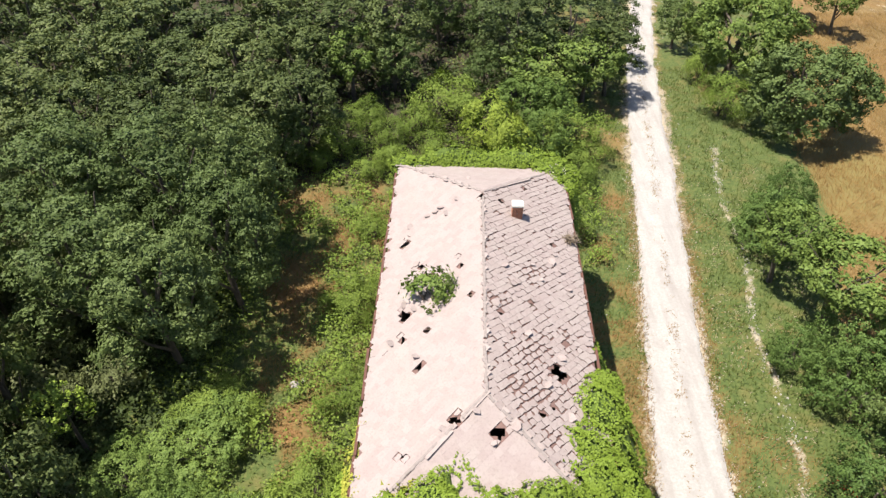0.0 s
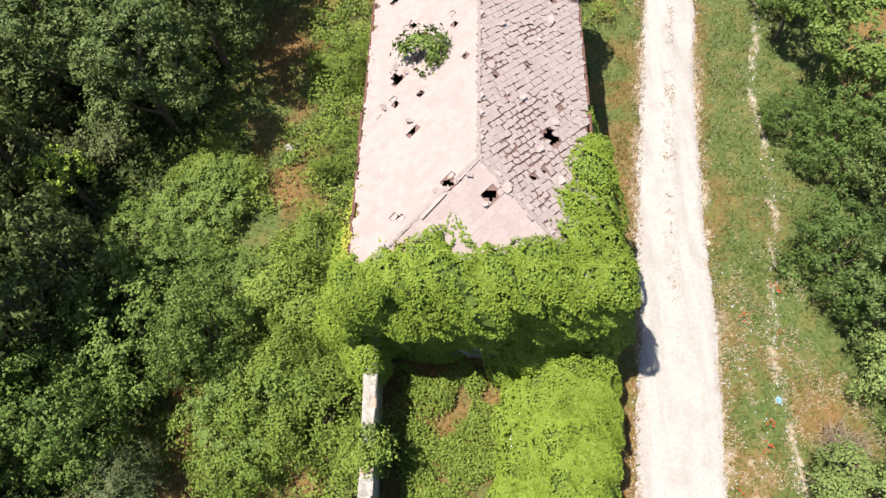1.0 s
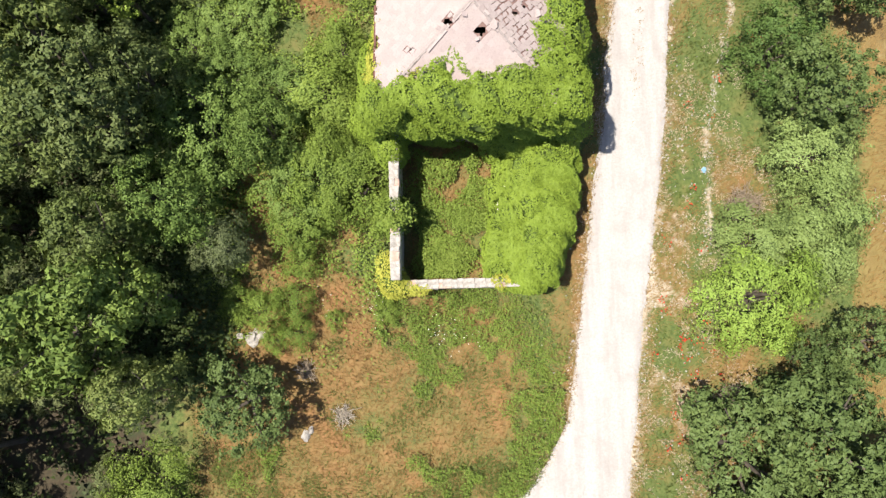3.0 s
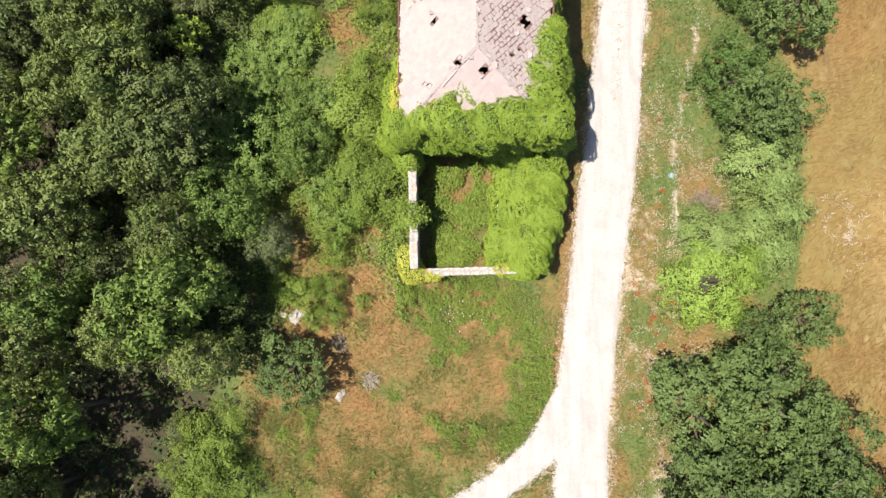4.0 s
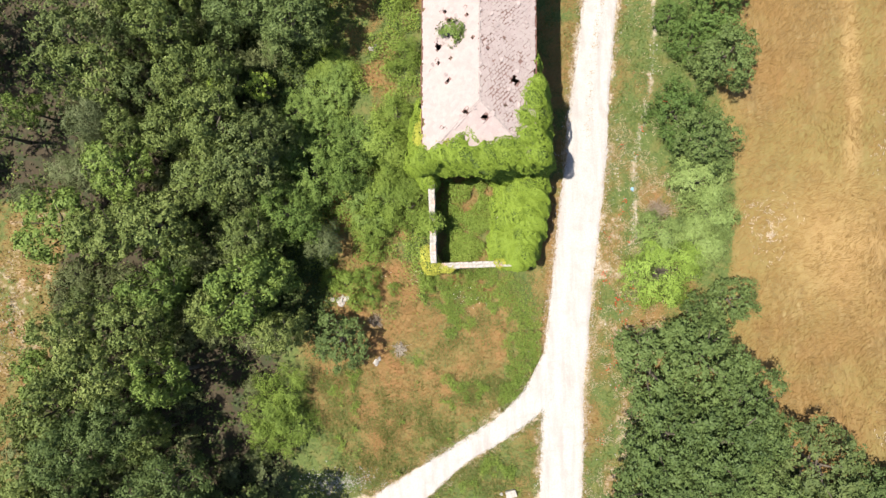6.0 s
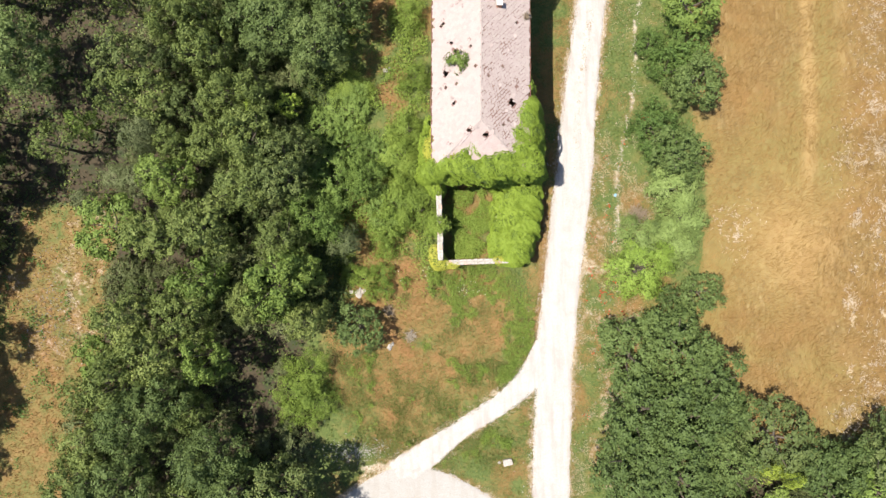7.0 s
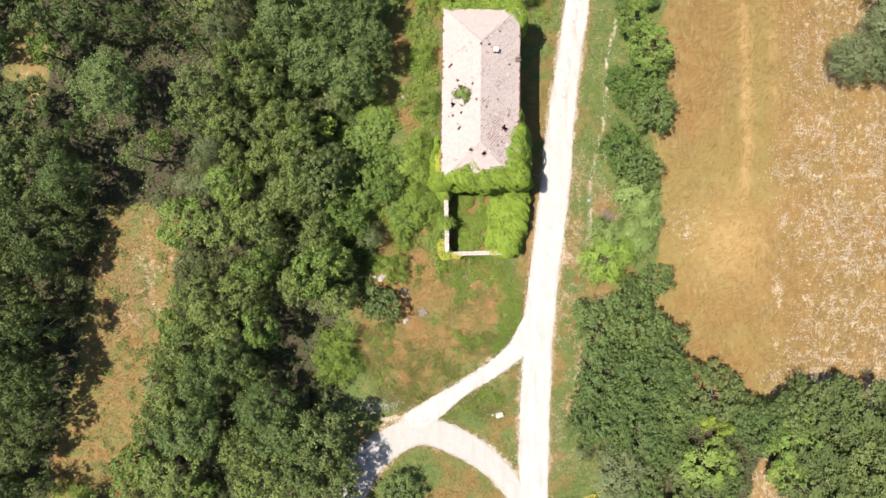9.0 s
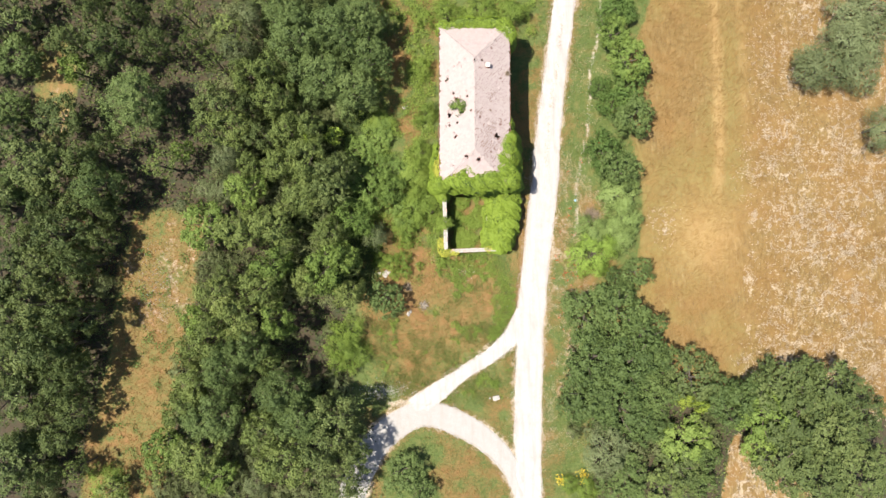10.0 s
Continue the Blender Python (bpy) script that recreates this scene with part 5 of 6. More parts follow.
def house_ivy():
    r = np.random.default_rng(3)
    rows = []
    # over the south eave: where the mass ends on the roof, by x; below it hangs close to the wall
    for x, y_end in ((-2.9, 8.9), (-2.3, 9.0), (-1.55, 8.75), (-0.85, 8.85), (-0.25, 9.5), (0.35, 9.85), (0.8, 9.75), (1.4, 9.05), (2.0, 9.05), (2.6, 9.15), (3.3, 9.2), (3.9, 9.5), (4.6, 10.2), (5.2, 10.4)):
        z = 7.6 if x > -2.4 else 6.6
        top = max(float(roof_z(x - 1.5, y_end - 0.6 - 16.95)) + 0.05, 7.7) if x > -2.4 else 6.7
        rows.append((x, y_end - 0.42, top, 0.5, 0.44, 0.42))
        rows.append((x, max(y_end - 1.1, 8.3), top - 0.25, 0.65, 0.6, 0.5))
        rows.append((x + 0.15 * r.normal(), 8.2 + 0.08 * r.normal(), z - 0.6, 0.7, 0.6, 0.65))
        rows.append((x + 0.15 * r.normal(), 8.25 + 0.1 * r.normal(), z - 1.8, 0.75, 0.6, 0.8))
        rows.append((x + 0.15 * r.normal(), 8.3 + 0.1 * r.normal(), z - 2.75 + 0.25 * r.normal(), 0.75, 0.55, 0.75))
        # added ivy set back on the bare lower wall, to darken its shaded recess
        rows.append((x, 8.85, 2.0, 0.8, 0.42, 2.0))
        if x > 2.8:
            rows.append((x, 8.35, 2.6, 0.75, 0.6, 1.3))
            rows.append((x, 8.0, 1.0, 0.8, 0.75, 1.3))
    # east side, climbing on to the roof's edge
    for y, inner in ((8.3, 4.2), (9.2, 4.0), (10.2, 4.0), (11.2, 4.3), (12.1, 4.3), (12.8, 4.8), (13.6, 5.2)):
        rows.append((inner + 0.55, y, float(roof_z(inner - 0.95, y - 16.95)) - 0.08, 0.6, 0.7, 0.45))
        rows.append((5.75, y, 6.0, 0.6, 0.75, 1.6))
        rows.append((6.25, y, 3.4, 0.75, 0.85, 2.3))
        rows.append((6.45, y, 1.3, 0.8, 0.9, 1.6))
    rows.append((5.35, 8.3, 7.55, 0.75, 0.6, 0.5))
    rows.append((5.6, 14.8, 7.5, 0.35, 0.4, 0.3))
    rows.append((5.5, 15.7, 7.55, 0.3, 0.35, 0.3))
    rows.append((5.7, 14.6, 5.6, 0.4, 0.7, 1.9))
    return rows


def annexe_ivy():
    r = np.random.default_rng(14)
    rows = []
    for y in np.arange(0.95, 7.3, 0.55):
        y = y + 0.14 * r.normal()
        lean = 0.22 * (y - 1)
        rows.append((4.75 + 0.5 * lean + 0.15 * r.normal(), y, 2.25 + 0.15 * r.normal(), 0.95, 0.8, 1.0))
        rows.append((5.0 + 0.75 * lean + 0.12 * r.normal(), y, 1.2, 1.0, 0.85, 1.5))
        rows.append((3.75 + 0.4 * lean + 0.3 * r.normal(), y + 0.2 * r.normal(), 1.1 + 0.2 * r.normal(), 0.95, 0.8, 1.0))
        if r.random() < 0.65:
            rows.append((3.1 + 0.3 * lean + 0.4 * r.normal(), y + 0.2 * r.normal(), 0.5, 0.7, 0.65, 0.7))
    rows.append((4.2, 0.75, 1.4, 0.9, 0.55, 1.0))
    return rows


blanket("ivy", house_ivy(), 400, 0.078, M_IVY, "bright green ivy smothering the south end of the house", 5, rough=1.3)
blanket("ivy", annexe_ivy(), 360, 0.08, M_IVY, "bright green ivy mounded over the annexe wall", 6, rough=1.25)
blanket("ivy", [(-2.2, 7.8, 2.7, 0.6, 0.9, 1.3), (-2.2, 7.3, 2.6, 0.5, 0.5, 1.0), (-3.1, 8.6, 3.6, 0.9, 1.0, 2.6), (-3.0, 10.0, 2.8, 0.7, 1.0, 2.5), (-3.0, 11.5, 2.0, 0.6, 1.1, 2.2), (-2.9, 13.2, 1.7, 0.5, 1.1, 2.0)], 310, 0.089, M_IVY, "green ivy on the house corner and annexe wall", 7)
shrub_r = np.random.default_rng(8)
climber = new("climbing_shrub")
climber.matrix_basis = pose(-2.35, 4.15, 0)
part("trunk", trunk_mesh(shrub_r, 1.0, 4.4, 0.4, 4), climber)
part("crown", crown_mesh("crown", shrub_r, 0.95, 4.4, 0.2, 24, 420, 0.11, M_SHRUB, 0.34, 20), climber)
tagged(climber, "green shrub leaning over the broken annexe wall", "shrub")
blanket("ivy", [(5.55, 25.4, 7.75, 0.85, 0.85, 0.62), (5.95, 24.4, 7.6, 0.5, 0.8, 0.5), (5.1, 26.0, 7.7, 0.7, 0.5, 0.5), (6.1, 25.2, 5.6, 0.7, 1.0, 1.7), (6.2, 25.2, 2.6, 0.8, 1.1, 2.6)], 230, 0.095, M_IVY, "flowering ivy over the far roof corner", 9)
blanket("ivy", [(x, 26.2 + 0.1 * math.sin(3 * x), 7.72, 0.75, 0.42, 0.42) for x in np.arange(-1.6, 4.8, 0.8)] + [(x, 26.4, 5.2, 0.8, 0.4, 2.4) for x in np.arange(-1.4, 4.8, 1.0)], 230, 0.095, M_IVY, "ivy along the rear eave of the house", 10)
blanket("yellow_ivy", [(-2.3, 0.95, 1.8, 0.5, 0.65, 0.45), (-1.75, 0.75, 1.75, 0.65, 0.5, 0.42), (-1.05, 0.55, 1.68, 0.6, 0.34, 0.34), (-2.35, 1.75, 2.5, 0.36, 0.45, 0.5), (-2.6, 0.9, 0.9, 0.4, 0.6, 0.9)], 320, 0.078, M_IVY_YELLOW, "yellow-leaved ivy on the annexe corner", 11)
blanket("yellow_ivy", [(-2.25, 9.3, 7.35, 0.32, 0.6, 0.4), (-2.3, 10.2, 7.3, 0.28, 0.7, 0.45), (-2.35, 11.2, 7.2, 0.25, 0.7, 0.5), (-2.5, 9.6, 6.0, 0.4, 0.9, 1.2), (-2.6, 10.0, 4.0, 0.45, 1.2, 1.6), (-2.7, 10.2, 1.8, 0.5, 1.2, 1.9)], 260, 0.085, M_IVY_YELLOW, "yellowish ivy creeping up the west eave", 13)
blanket("yellow_ivy", [(2.9, 0.8, 1.85, 0.45, 0.3, 0.25), (3.4, 0.85, 1.95, 0.35, 0.35, 0.3)], 280, 0.08, M_IVY_YELLOW, "yellow-leaved ivy fringe on the annexe wall", 12)


# ---- low growth ----
def scatter(n, x0, x1, y0, y1, density, r):
    """Random places kept by a density, 0 to 1."""
    x, y = r.uniform(x0, x1, n), r.uniform(y0, y1, n)
    keep = r.random(n) < density(x, y)
    return x[keep], y[keep]


def blades(name, x, y, long, wide, lean, material, label, r, turn=None, lift=0.0):
    """Grass blades: one narrow triangle each, leaning by a share of their length."""
    n = len(x)
    w = r.uniform(0, 6.283, n) if turn is None else turn
    d = np.stack([np.cos(w), np.sin(w), np.zeros(n)], 1)
    side = np.stack([-np.sin(w), np.cos(w), np.zeros(n)], 1)
    s = (long * r.uniform(0.6, 1.3, n))[:, None]
    k = np.clip(lean + 0.2 * r.normal(size=n), 0.05, 0.98)[:, None]
    P = np.stack([x, y, ground_z(x, y) + lift], 1)
    tip = P + d * s * k + np.array([0, 0, 1.0]) * s * np.sqrt(1 - k * k)
    half = side * wide * r.uniform(0.6, 1.2, n)[:, None] * 0.5
    tagged(new(name, tri_mesh(name, np.stack([P - half, P + half, tip], 1), material)), label, "grass", kind="stuff")


def leafy(name, x, y, height, size, material, label, r, category="undergrowth"):
    n = len(x)
    P = np.stack([x, y, ground_z(x, y) + height * np.sqrt(r.random(n))], 1)
    N = unit(r.normal(size=(n, 3)) * 0.7 + np.array([0, 0, 0.9]))
    tagged(new(name, tri_mesh(name, leaf_tris(P, N, size, r), material)), label, category, kind="stuff")


def clear_of_house(x, y):
    return ~((x > -2.4) & (x < 5.9) & (y > 8) & (y < 26)) & ~((x > -2.4) & (x < -1.85) & (y > 0.5) & (y < 8.4))


def low_growth():
    r = np.random.default_rng(91)

    def lump(x, y, s=1.6):
        return vnoise(x, y, s, 70) * 0.6 + vnoise(x, y, 0.6, 71) * 0.5

    # scrub between the house and the wood
    def scrub(x, y):
        edge = smooth(-2.6 - x, 0, 0.5) * smooth(x, -14.5, -11) * smooth(y + 0.25 * x, -6.0, -1.5) * smooth(36 - y, 0, 3)
        north = smooth(y, 26.5, 28) * smooth(x, -14, -10) * smooth(11.0 - x, 0, 1.5) * smooth(42 - y, 0, 4)
        return np.maximum(edge, north) * smooth(lump(x, y), 0.28, 0.62) * (1 - 0.9 * smooth(zones(x, y)[0], 0.45, 0.75)) * (1 - 0.85 * smooth(1.2 - np.hypot((x + 8.0) / 2.3, (y - 24) / 6.0), 0, 0.6)) * clear_of_house(x, y)

    x, y = scatter(210000, -14.5, 11, -5, 42, scrub, r)
    leafy("undergrowth", x, y, 0.25 + 1.1 * lump(x, y) ** 2, 0.13, M_SHRUB, "tangled green scrub between house and wood", r)

    # woodland floor
    def floor(x, y):
        return zones(x, y)[2] * smooth(lump(x, y, 2.4), 0.42, 0.72)

    x, y = scatter(110000, -54, 46, -32, 62, floor, r)
    leafy("undergrowth", x, y, 0.15 + 0.7 * lump(x, y) ** 2, 0.19, M_OAK, "sparse green undergrowth on the woodland floor", r)

    # growth under the trees beside the thicket, shade put into its dark leaf colour
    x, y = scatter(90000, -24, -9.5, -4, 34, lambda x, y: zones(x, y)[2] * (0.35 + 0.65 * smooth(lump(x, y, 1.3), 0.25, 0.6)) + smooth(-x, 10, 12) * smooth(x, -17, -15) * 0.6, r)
    leafy("undergrowth", x, y, 0.3 + 1.3 * lump(x, y) ** 2, 0.2, M_UNDER, "ivy and brambles under the wood, shade put into their dark leaves", r)

    # the same shade-coloured leaves over the rest of the woodland floor
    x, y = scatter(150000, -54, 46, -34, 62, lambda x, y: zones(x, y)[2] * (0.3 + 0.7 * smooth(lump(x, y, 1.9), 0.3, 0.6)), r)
    leafy("undergrowth", x, y, 0.2 + 0.9 * lump(x, y) ** 2, 0.26, M_UNDER, "low growth on the woodland floor, shade put into its dark leaves", r)

    # weeds south of the annexe
    x, y = scatter(240000, -12, 7, -18, 1, lambda x, y: smooth(weeds(x, y) + 0.9 * (vnoise(x, y, 0.5, 26) - 0.5), 0.34, 0.85) * meadow(x, y) * (road_gap(x, y) > 0.25), r)
    leafy("weeds", x, y, 0.12 + 0.85 * lump(x, y) ** 1.6, 0.075, M_SHRUB, "green weeds standing in the dry meadow", r, "weeds")

    # inside the annexe
    def inside(x, y):
        return smooth(x + 0.8 * vnoise(x, y, 0.7, 72), -1.3, 0.0) * (x < 4.2) * (y > 1.15) * smooth(8.5 - y - 0.8 * vnoise(x, y, 0.8, 73), 0, 0.6) * smooth(lump(x, y, 1.1), 0.34, 0.6) * (1 - 0.5 * smooth(zones(x, y)[0], 0.3, 0.7))

    x, y = scatter(60000, -1.8, 4.4, 1.1, 8.3, inside, r)
    leafy("weeds", x, y, 0.2 + 0.9 * lump(x, y, 1.1) ** 1.5, 0.09, M_SHRUB, "green weeds and brambles inside the roofless annexe", r, "weeds")

    # grass
    def grass(x, y):
        d, f, w, b = zones(x, y)
        return np.clip((1 - d) * (1 - f) * (1 - 0.7 * w) * (1 - b), 0, 1) * (road_gap(x, y) > 0.05) * clear_of_house(x, y) * (0.25 + 0.75 * smooth(lump(x, y, 1.2), 0.35, 0.6))

    x, y = scatter(190000, -13, 24, -31, 52, grass, r)
    blades("grass", x, y, 0.26, 0.05, 0.55, M_GRASS, "rough green verge and meadow grass", r)

    def dry(x, y):
        d, f, w, b = zones(x, y)
        return np.clip(d * 1.1, 0, 1) * (1 - f) * (1 - 0.6 * w) * (road_gap(x, y) > 0.0) * clear_of_house(x, y)

    x, y = scatter(430000, -13, 20, -30, 34, dry, r)
    turn = 0.6 + 3.0 * (vnoise(x, y, 2.6, 101) - 0.5) + 0.7 * r.normal(size=len(x))
    blades("dry_grass", x, y, 0.24, 0.028, 0.84, M_DRY, "dry brown meadow grass", r, turn)
    x, y = scatter(160000, -13, 8, -20, 1, lambda x, y: meadow(x, y) * (road_gap(x, y) > 0.05) * 0.8 * smooth(vnoise(0.8 * x + 0.6 * y, 0.8 * y - 0.6 * x, 1.9, 102) * 0.5 + vnoise(0.6 * x - 0.8 * y, 0.6 * y + 0.8 * x, 0.8, 103) * 0.5 + 0.22 * smooth(-y, 6, 12), 0.45, 0.95), r)
    turn = 0.6 + 3.0 * (vnoise(x, y, 2.6, 101) - 0.5) + 0.7 * r.normal(size=len(x))
    blades("meadow_grass", x, y, 0.26, 0.038, 0.8, M_GRASS, "half-dry yellowish green meadow grass", r, turn)
    x, y = scatter(70000, -52, -32, -32, 10, dry, r)
    blades("dry_grass", x, y, 0.26, 0.055, 0.65, M_DRY, "dry pale grass in the woodland clearing", r)

    def tuft(x, y):
        return zones(x, y)[0] * (zones(x, y)[2] < 0.3) * smooth(vnoise(x, y, 0.8, 96) * 0.75 + vnoise(x, y, 4.0, 97) * 0.3, 0.68, 0.78)

    x, y = scatter(110000, -52, -30, -34, 10, tuft, r)
    leafy("weeds", x, y, 0.35, 0.15, M_HEDGE, "small green tufts dotted over the clearing", r, "weeds")

    # the field
    def field(x, y):
        return zones(x, y)[1] * (0.3 + 0.7 * smooth(lump(x, y, 1.4), 0.3, 0.6))

    x, y = scatter(330000, 20, 58, -22, 64, field, r)
    turn = 1.2 + 2.2 * (vnoise(x, y, 5.0, 80) - 0.5) + 1.2 * (vnoise(x, y, 1.2, 81) - 0.5) + 0.6 * r.normal(size=len(x))
    blades("field_stubble", x, y, 0.36, 0.034, 0.93, M_STRAW, "golden dry grass laid in swathes across the field", r, turn)
    def curls(x, y):
        a = 1 - np.abs(2 * vnoise(x + 0.6 * vnoise(x, y, 0.7, 87), y, 1.15, 88) - 1)
        b = 1 - np.abs(2 * vnoise(x + 9, y + 0.7 * vnoise(x, y, 0.9, 86), 0.75, 89) - 1)
        return np.maximum(smooth(a, 0.72, 0.95), 0.8 * smooth(b, 0.78, 0.96)) * smooth(vnoise(x, y, 3.4, 85) * 0.8 + vnoise(x, y, 1.3, 84) * 0.4, 0.35, 0.75)

    x, y = scatter(420000, 22, 58, -32, 44, lambda x, y: zones(x, y)[1] * crops(x, y)[0] * (0.05 + curls(x, y)), r)
    turn = 6.28 * vnoise(x, y, 0.8, 83) + 0.5 * r.normal(size=len(x))
    blades("pale_straw", x, y, 0.30, 0.085, 0.96, M_PALE_STRAW, "bleached straw lying in clumps on the field", r, turn, 0.05)

    # straw and pale stalks on the verges
    def verge(x, y):
        gap = road_gap(x, y)
        east = smooth(5.0 - np.abs(x - 14.3 - 0.155 * (y - 5)), 0, 3) * smooth(y, -26, -20) * (0.2 + 1.1 * smooth(15 - y, 0, 6)) * smooth(42 - y, 0, 8) * smooth(vnoise(x, y, 0.5, 92) * 0.6 + vnoise(x, y, 1.9, 93) * 0.5, 0.48, 0.75)
        fringe = smooth(gap, -0.3, 0.0) * smooth(0.8 - gap, 0, 0.7) * smooth(vnoise(x, y, 0.6, 94), 0.25, 0.7)
        return np.maximum(east * (gap > 0.1), fringe) * clear_of_house(x, y)

    x, y = scatter(300000, -8, 22, -30, 48, verge, r)
    blades("verge_straw", x, y, 0.14, 0.042, 0.95, M_PALE_STRAW, "bleached stalks along the track's verges", r, None, 0.02)

    # the grassy strip between the wheel ruts
    def strip(x, y):
        c = np.interp(y, ROADS[0][::-1, 1], ROADS[0][::-1, 0])
        return smooth(0.42 - np.abs(x - c), 0, 0.3) * smooth(y, 7, 15) * smooth(vnoise(x, y, 0.3, 85) * 0.6 + vnoise(x, y, 2.5, 86) * 0.4, 0.4, 0.9)

    x, y = scatter(150000, 8, 22, 8, 66, strip, r)
    blades("track_grass", x, y, 0.085, 0.045, 0.95, M_STRAW, "sparse dry grass between the wheel ruts", r, None, 0.06)


low_growth()


def flowers():
    r = np.random.default_rng(17)

    def heads(name, x, y, z, size, material, label):
        P = np.stack([x, y, z], 1)
        N = unit(r.normal(size=(len(x), 3)) * 0.35 + np.array([0, 0, 1.0]))
        tagged(new(name, quads_mesh(name, leaf_quads(P, N, size, r, 1.0), material)), label, "flowers", kind="stuff")

    c = np.concatenate([np.array([(17.2, 13.4), (16.8, 13.6), (15.0, 11.3), (13.3, 10.0), (14.5, 9.4), (13.2, 5.7), (12.9, 4.6), (14.9, 3.3)]), r.normal(size=(26, 2)) * np.array([0.9, 5.0]) + np.array([12.6, -3.0])])
    k = r.integers(len(c), size=340)
    p = c[k] + r.normal(size=(340, 2)) * 0.16
    ok = road_gap(p[:, 0], p[:, 1]) > 0.3
    heads("poppies", p[ok, 0], p[ok, 1], 0.35 + 0.1 * r.random(ok.sum()), 0.085, M_POPPY, "red poppies scattered along the verge")
    c = np.array([(-0.4, -1.7), (0.7, -1.4), (1.5, -1.9), (0.2, -2.3), (-3.3, -0.6), (-3.7, -0.2), (-3.4, 0.3), (3.2, 5.0), (3.3, 4.6), (-6.2, 0.4)])
    k = r.integers(len(c), size=70)
    p = c[k] + r.normal(size=(70, 2)) * 0.35
    inside = p[:, 1] > 2
    heads("white_flowers", p[:, 0], p[:, 1], np.where(inside, 1.9, 0.65) + 0.1 * r.random(70), 0.06, M_WHITE, "white umbel flowers among the weeds")
    p = np.array([5.6, 25.3]) + r.normal(size=(36, 2)) * 0.35
    heads("white_flowers", p[:, 0], p[:, 1], 8.2 - 0.5 * np.hypot(p[:, 0] - 5.6, p[:, 1] - 25.3) ** 2, 0.08, M_WHITE, "creamy flowers on the ivy at the roof corner")
    p = np.concatenate([np.array([10.8, -27.7]) + r.normal(size=(60, 2)) * 0.35, np.array([13.6, -27.0]) + r.normal(size=(90, 2)) * 0.45])
    heads("yellow_flowers", p[:, 0], p[:, 1], 0.7 + 0.2 * r.random(150), 0.16, M_YELLOW_BLOOM, "yellow broom flowers beside the track")


flowers()


# ---- stones, litter, dead wood ----
def rock_mesh(r, sx, sy, sz, material):
    bm = bmesh.new()
    bmesh.ops.create_icosphere(bm, subdivisions=2, radius=1.0)
    a, b, c = r.uniform(0, 50, 3)
    for v in bm.verts:
        k = 0.8 + 0.5 * noise.noise(Vector((v.co.x * 1.3 + a, v.co.y * 1.3 + b, v.co.z * 1.3 + c)))
        v.co = Vector((v.co.x * sx * k, v.co.y * sy * k, max(v.co.z, -0.4) * sz * k))
    return bm_mesh(bm, "rock", material)


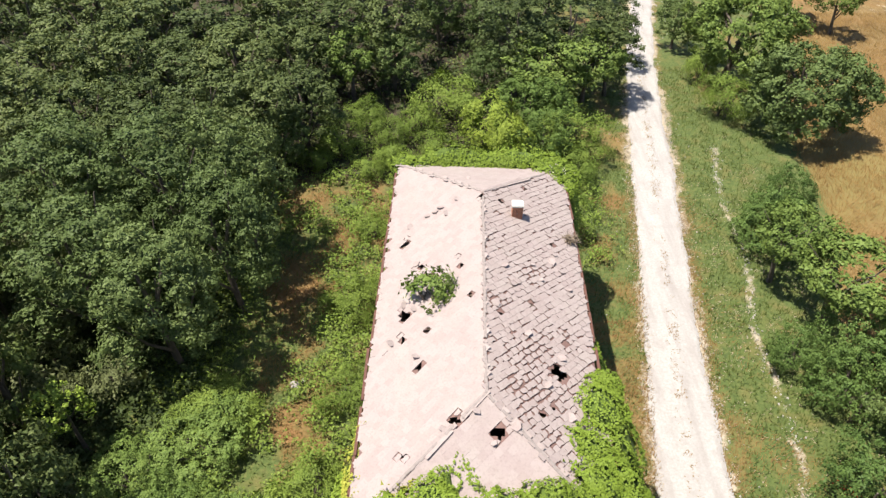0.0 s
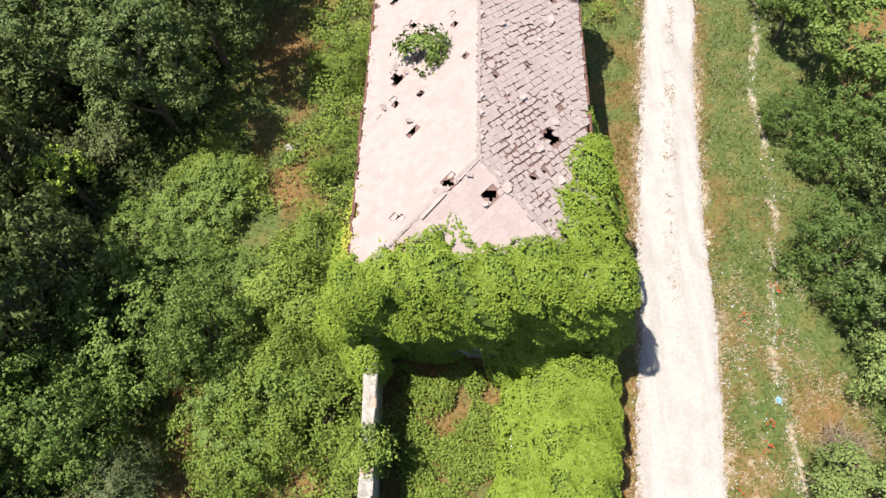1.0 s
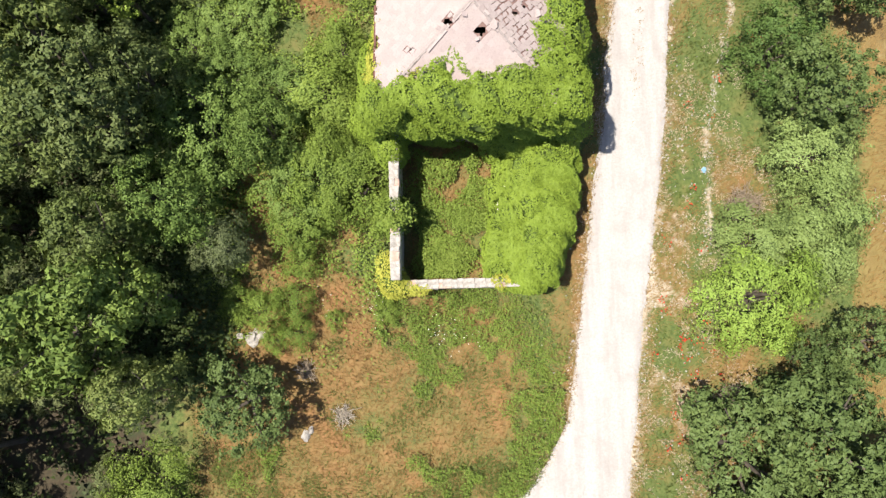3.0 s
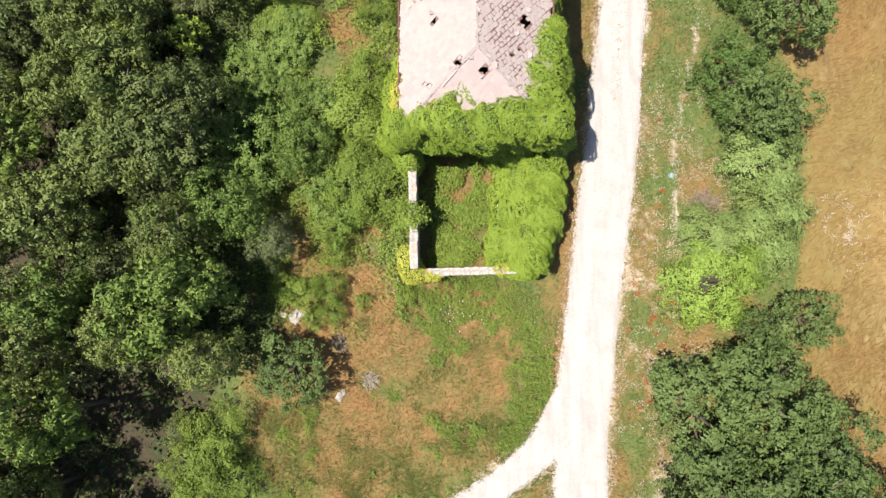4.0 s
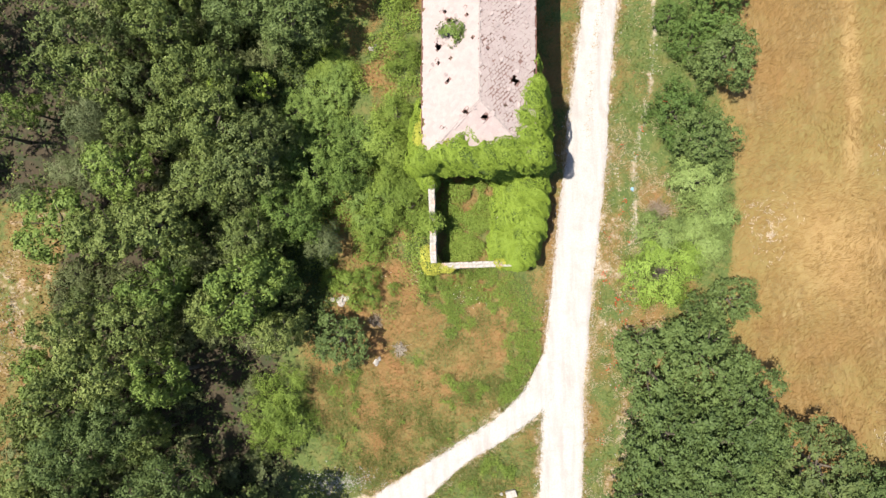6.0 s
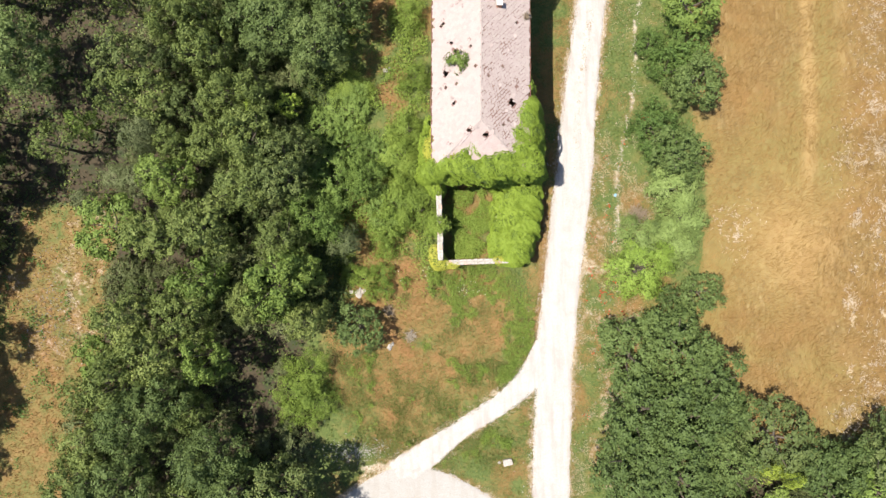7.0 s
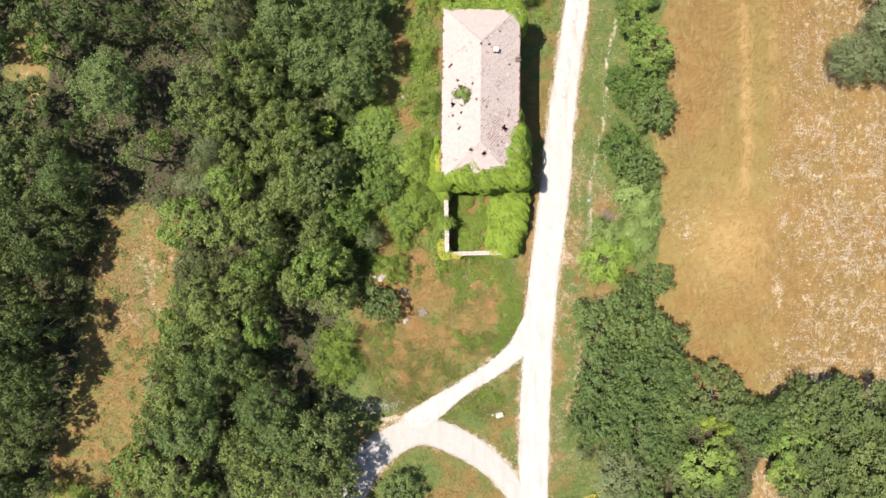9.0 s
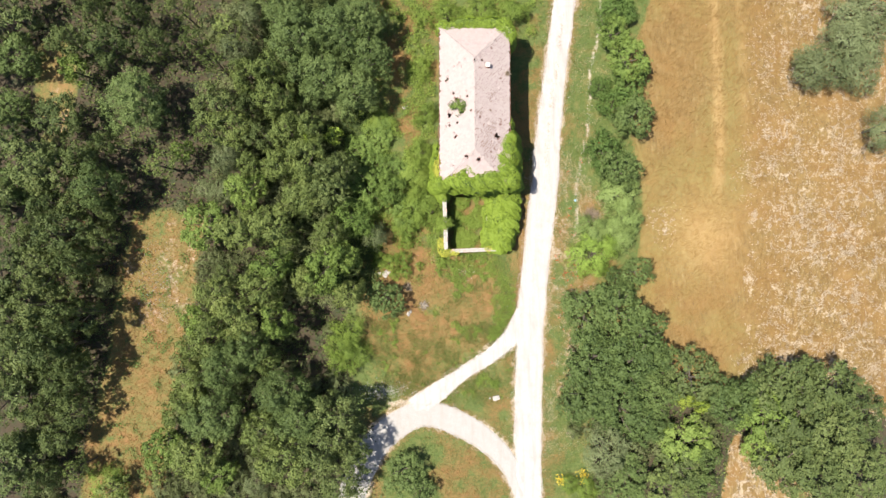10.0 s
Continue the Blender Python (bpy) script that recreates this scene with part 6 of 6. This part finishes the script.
def rocks():
    r = np.random.default_rng(41)
    for x, y, s, label in ((-9.9, -1.75, 0.38, "white limestone boulder at the wood's edge"), (-9.4, -1.6, 0.24, "white limestone boulder at the wood's edge"), (-9.65, -1.35, 0.16, "small white stone beside larger ones"), (-10.5, -1.6, 0.2, "small white stone beside larger ones"),
                           (-7.1, -6.75, 0.30, "white stone lying in the dry meadow"), (-6.85, -6.5, 0.2, "white stone lying in the dry meadow"), (-6.8, 18.9, 0.24, "pale stone beside the scrub"), (-6.4, 19.1, 0.15, "pale stone beside the scrub")):
        ob = new("rock", rock_mesh(r, s * 1.3, s, s * 0.6, M_STONE))
        ob.matrix_basis = pose(x, y, float(ground_z(x, y)) + s * 0.15, 0, 0, r.uniform(0, 360))
        tagged(ob, label, "rock", "pale rocks")
    bm = bmesh.new()
    box_bm(bm, -0.42, -0.30, -0.05, 0.42, 0.30, 0.38)
    for v in bm.verts:
        v.co += Vector(r.normal(size=3) * 0.03)
    bmesh.ops.bevel(bm, geom=bm.edges[:], offset=0.04, segments=2, affect="EDGES")
    ob = new("stone_block", bm_mesh(bm, "stone_block", M_STONE))
    ob.matrix_basis = pose(3.35, -17.45, float(ground_z(3.35, -17.45)), 0, 0, 12)
    tagged(ob, "squared pale stone block on the grass between tracks", "stone block")
    ob = new("rock", rock_mesh(r, 0.2, 0.16, 0.12, M_STONE))
    ob.matrix_basis = pose(2.6, -17.5, float(ground_z(2.6, -17.5)) + 0.03)
    tagged(ob, "small pale stone beside the block", "rock", "pale rocks")
    # a crumpled pale bag
    bm = bmesh.new()
    bmesh.ops.create_icosphere(bm, subdivisions=3, radius=1.0)
    for v in bm.verts:
        k = 0.75 + 0.45 * noise.noise(v.co * 2.6)
        v.co = Vector((v.co.x * 0.15 * k, v.co.y * 0.2 * k, max(v.co.z, -0.3) * 0.13 * k))
    ob = new("plastic_bag", bm_mesh(bm, "plastic_bag", plain_material("pale_blue_plastic", (0.12, 0.28, 0.42), (0.28, 0.40, 0.48), 6, 0.5)))
    ob.matrix_basis = pose(14.05, 6.55, float(ground_z(14.05, 6.55)) + 0.04)
    tagged(ob, "crumpled pale blue plastic bag in the grass", "litter")
    # pebbles along the tracks
    n = 7000
    s = r.integers(0, len(ROADS[0]), n)
    base = ROADS[0][s]
    sign = np.where(r.random(n) < 0.6, 1, -1)
    off = base[:, 2] + np.abs(r.normal(size=n)) * np.where(r.random(n) < 0.7, 0.28, 0.8) - 0.08
    x, y = base[:, 0] + sign * off, base[:, 1] + r.uniform(-0.3, 0.3, n)
    ex = np.stack([r.normal(size=900) * 1.5 - 10.2, r.normal(size=900) * 0.5 - 16.1], 1)
    ey = r.uniform(2, 40, 650)
    ew = np.stack([14.1 + (ey - 5) * 0.155 + 0.25 * np.sin(ey * 0.5) + r.normal(size=650) * 0.18, ey], 1)
    ev = np.stack([-38.6 + r.normal(size=900) * 1.6, -2.5 + r.normal(size=900) * 3.2], 1)
    ez = np.stack([12.6 + r.normal(size=420) * 0.7, r.uniform(-24, 9, 420)], 1)
    x, y = np.concatenate([x, ex[:, 0], ez[:, 0], ew[:, 0], ev[:, 0]]), np.concatenate([y, ex[:, 1], ez[:, 1], ew[:, 1], ev[:, 1]])
    ok = (np.abs(y) < 70) & (road_gap(x, y) > -0.15)
    x, y = x[ok], y[ok]
    P = np.stack([x, y, np.maximum(ground_z(x, y), 0.02) + 0.01], 1)
    corners, faces = [], []
    sizes = 0.018 + 0.05 * r.random(len(P)) ** 2
    for p, z in zip(P, sizes):
        k = len(corners)
        w = r.uniform(0, 6.28)
        for q in range(4):
            corners.append((p[0] + z * math.cos(w + q * 1.57) * r.uniform(0.7, 1.3), p[1] + z * math.sin(w + q * 1.57) * r.uniform(0.7, 1.3), p[2] - 0.02))
        corners.append((p[0], p[1], p[2] + z * 0.8))
        faces += [(k, k + 1, k + 4), (k + 1, k + 2, k + 4), (k + 2, k + 3, k + 4), (k + 3, k, k + 4)]
    tagged(new("pebbles", mesh_of("pebbles", corners, faces, M_PEBBLE)), "loose white pebbles along the track edges", "pebbles", kind="stuff")


rocks()


def bare_shrub(x, y, H, R, n, material, label, seed, foot=None):
    """A leafless bush of forking twigs."""
    r = np.random.default_rng(seed)
    verts, faces = [], []
    for _ in range(n):
        w, out = r.uniform(0, 6.28), r.uniform(0.2, 1.0) * R
        tip = np.array([math.cos(w) * out, math.sin(w) * out, H * r.uniform(0.6, 1.0)])
        mid = tip * np.array([0.45, 0.45, 0.5]) + r.normal(size=3) * 0.06 * R
        tube(verts, faces, [(0, 0, -0.05), mid, tip], [0.035, 0.022, 0.008], 4)
        for _ in range(4):
            t2 = mid + (tip - mid) * r.uniform(0.1, 0.8)
            tube(verts, faces, [t2, t2 + r.normal(size=3) * 0.28 * R + np.array([0, 0, 0.15 * H])], [0.016, 0.005], 4)
    ob = new("dead_shrub", mesh_of("dead_shrub", verts, faces, material))
    ob.matrix_basis = pose(x, y, float(ground_z(x, y)) if foot is None else foot)
    tagged(ob, label, "dead shrub")


M_TWIG = plain_material("bleached_twigs", (0.27, 0.22, 0.17), (0.40, 0.34, 0.27), 4, 0.9)
M_BRUSH = plain_material("grey_brush", (0.20, 0.15, 0.105), (0.29, 0.225, 0.16), 4, 0.9)
bare_shrub(3.0, 33.5, 3.2, 1.0, 16, M_TWIG, "bleached leafless shrub behind the house", 51)
bare_shrub(14.6, -5.4, 0.5, 1.0, 60, M_BRUSH, "flat heap of dry grey brushwood beside the hedge", 52)
bare_shrub(15.8, 4.6, 0.8, 1.2, 60, M_BRUSH, "dry grey bush among the hedge shrubs", 53)
bare_shrub(-5.2, -5.7, 0.25, 0.75, 50, M_TWIG, "flattened heap of pale dry twigs in the meadow", 54)
bare_shrub(-7.0, -3.4, 0.35, 0.7, 40, M_BRUSH, "heap of dry brushwood in the meadow", 55)
bare_shrub(5.51, 20.48, 0.4, 0.45, 40, M_BRUSH, "tuft of dry grey twigs caught on the eave", 56, 7.72)
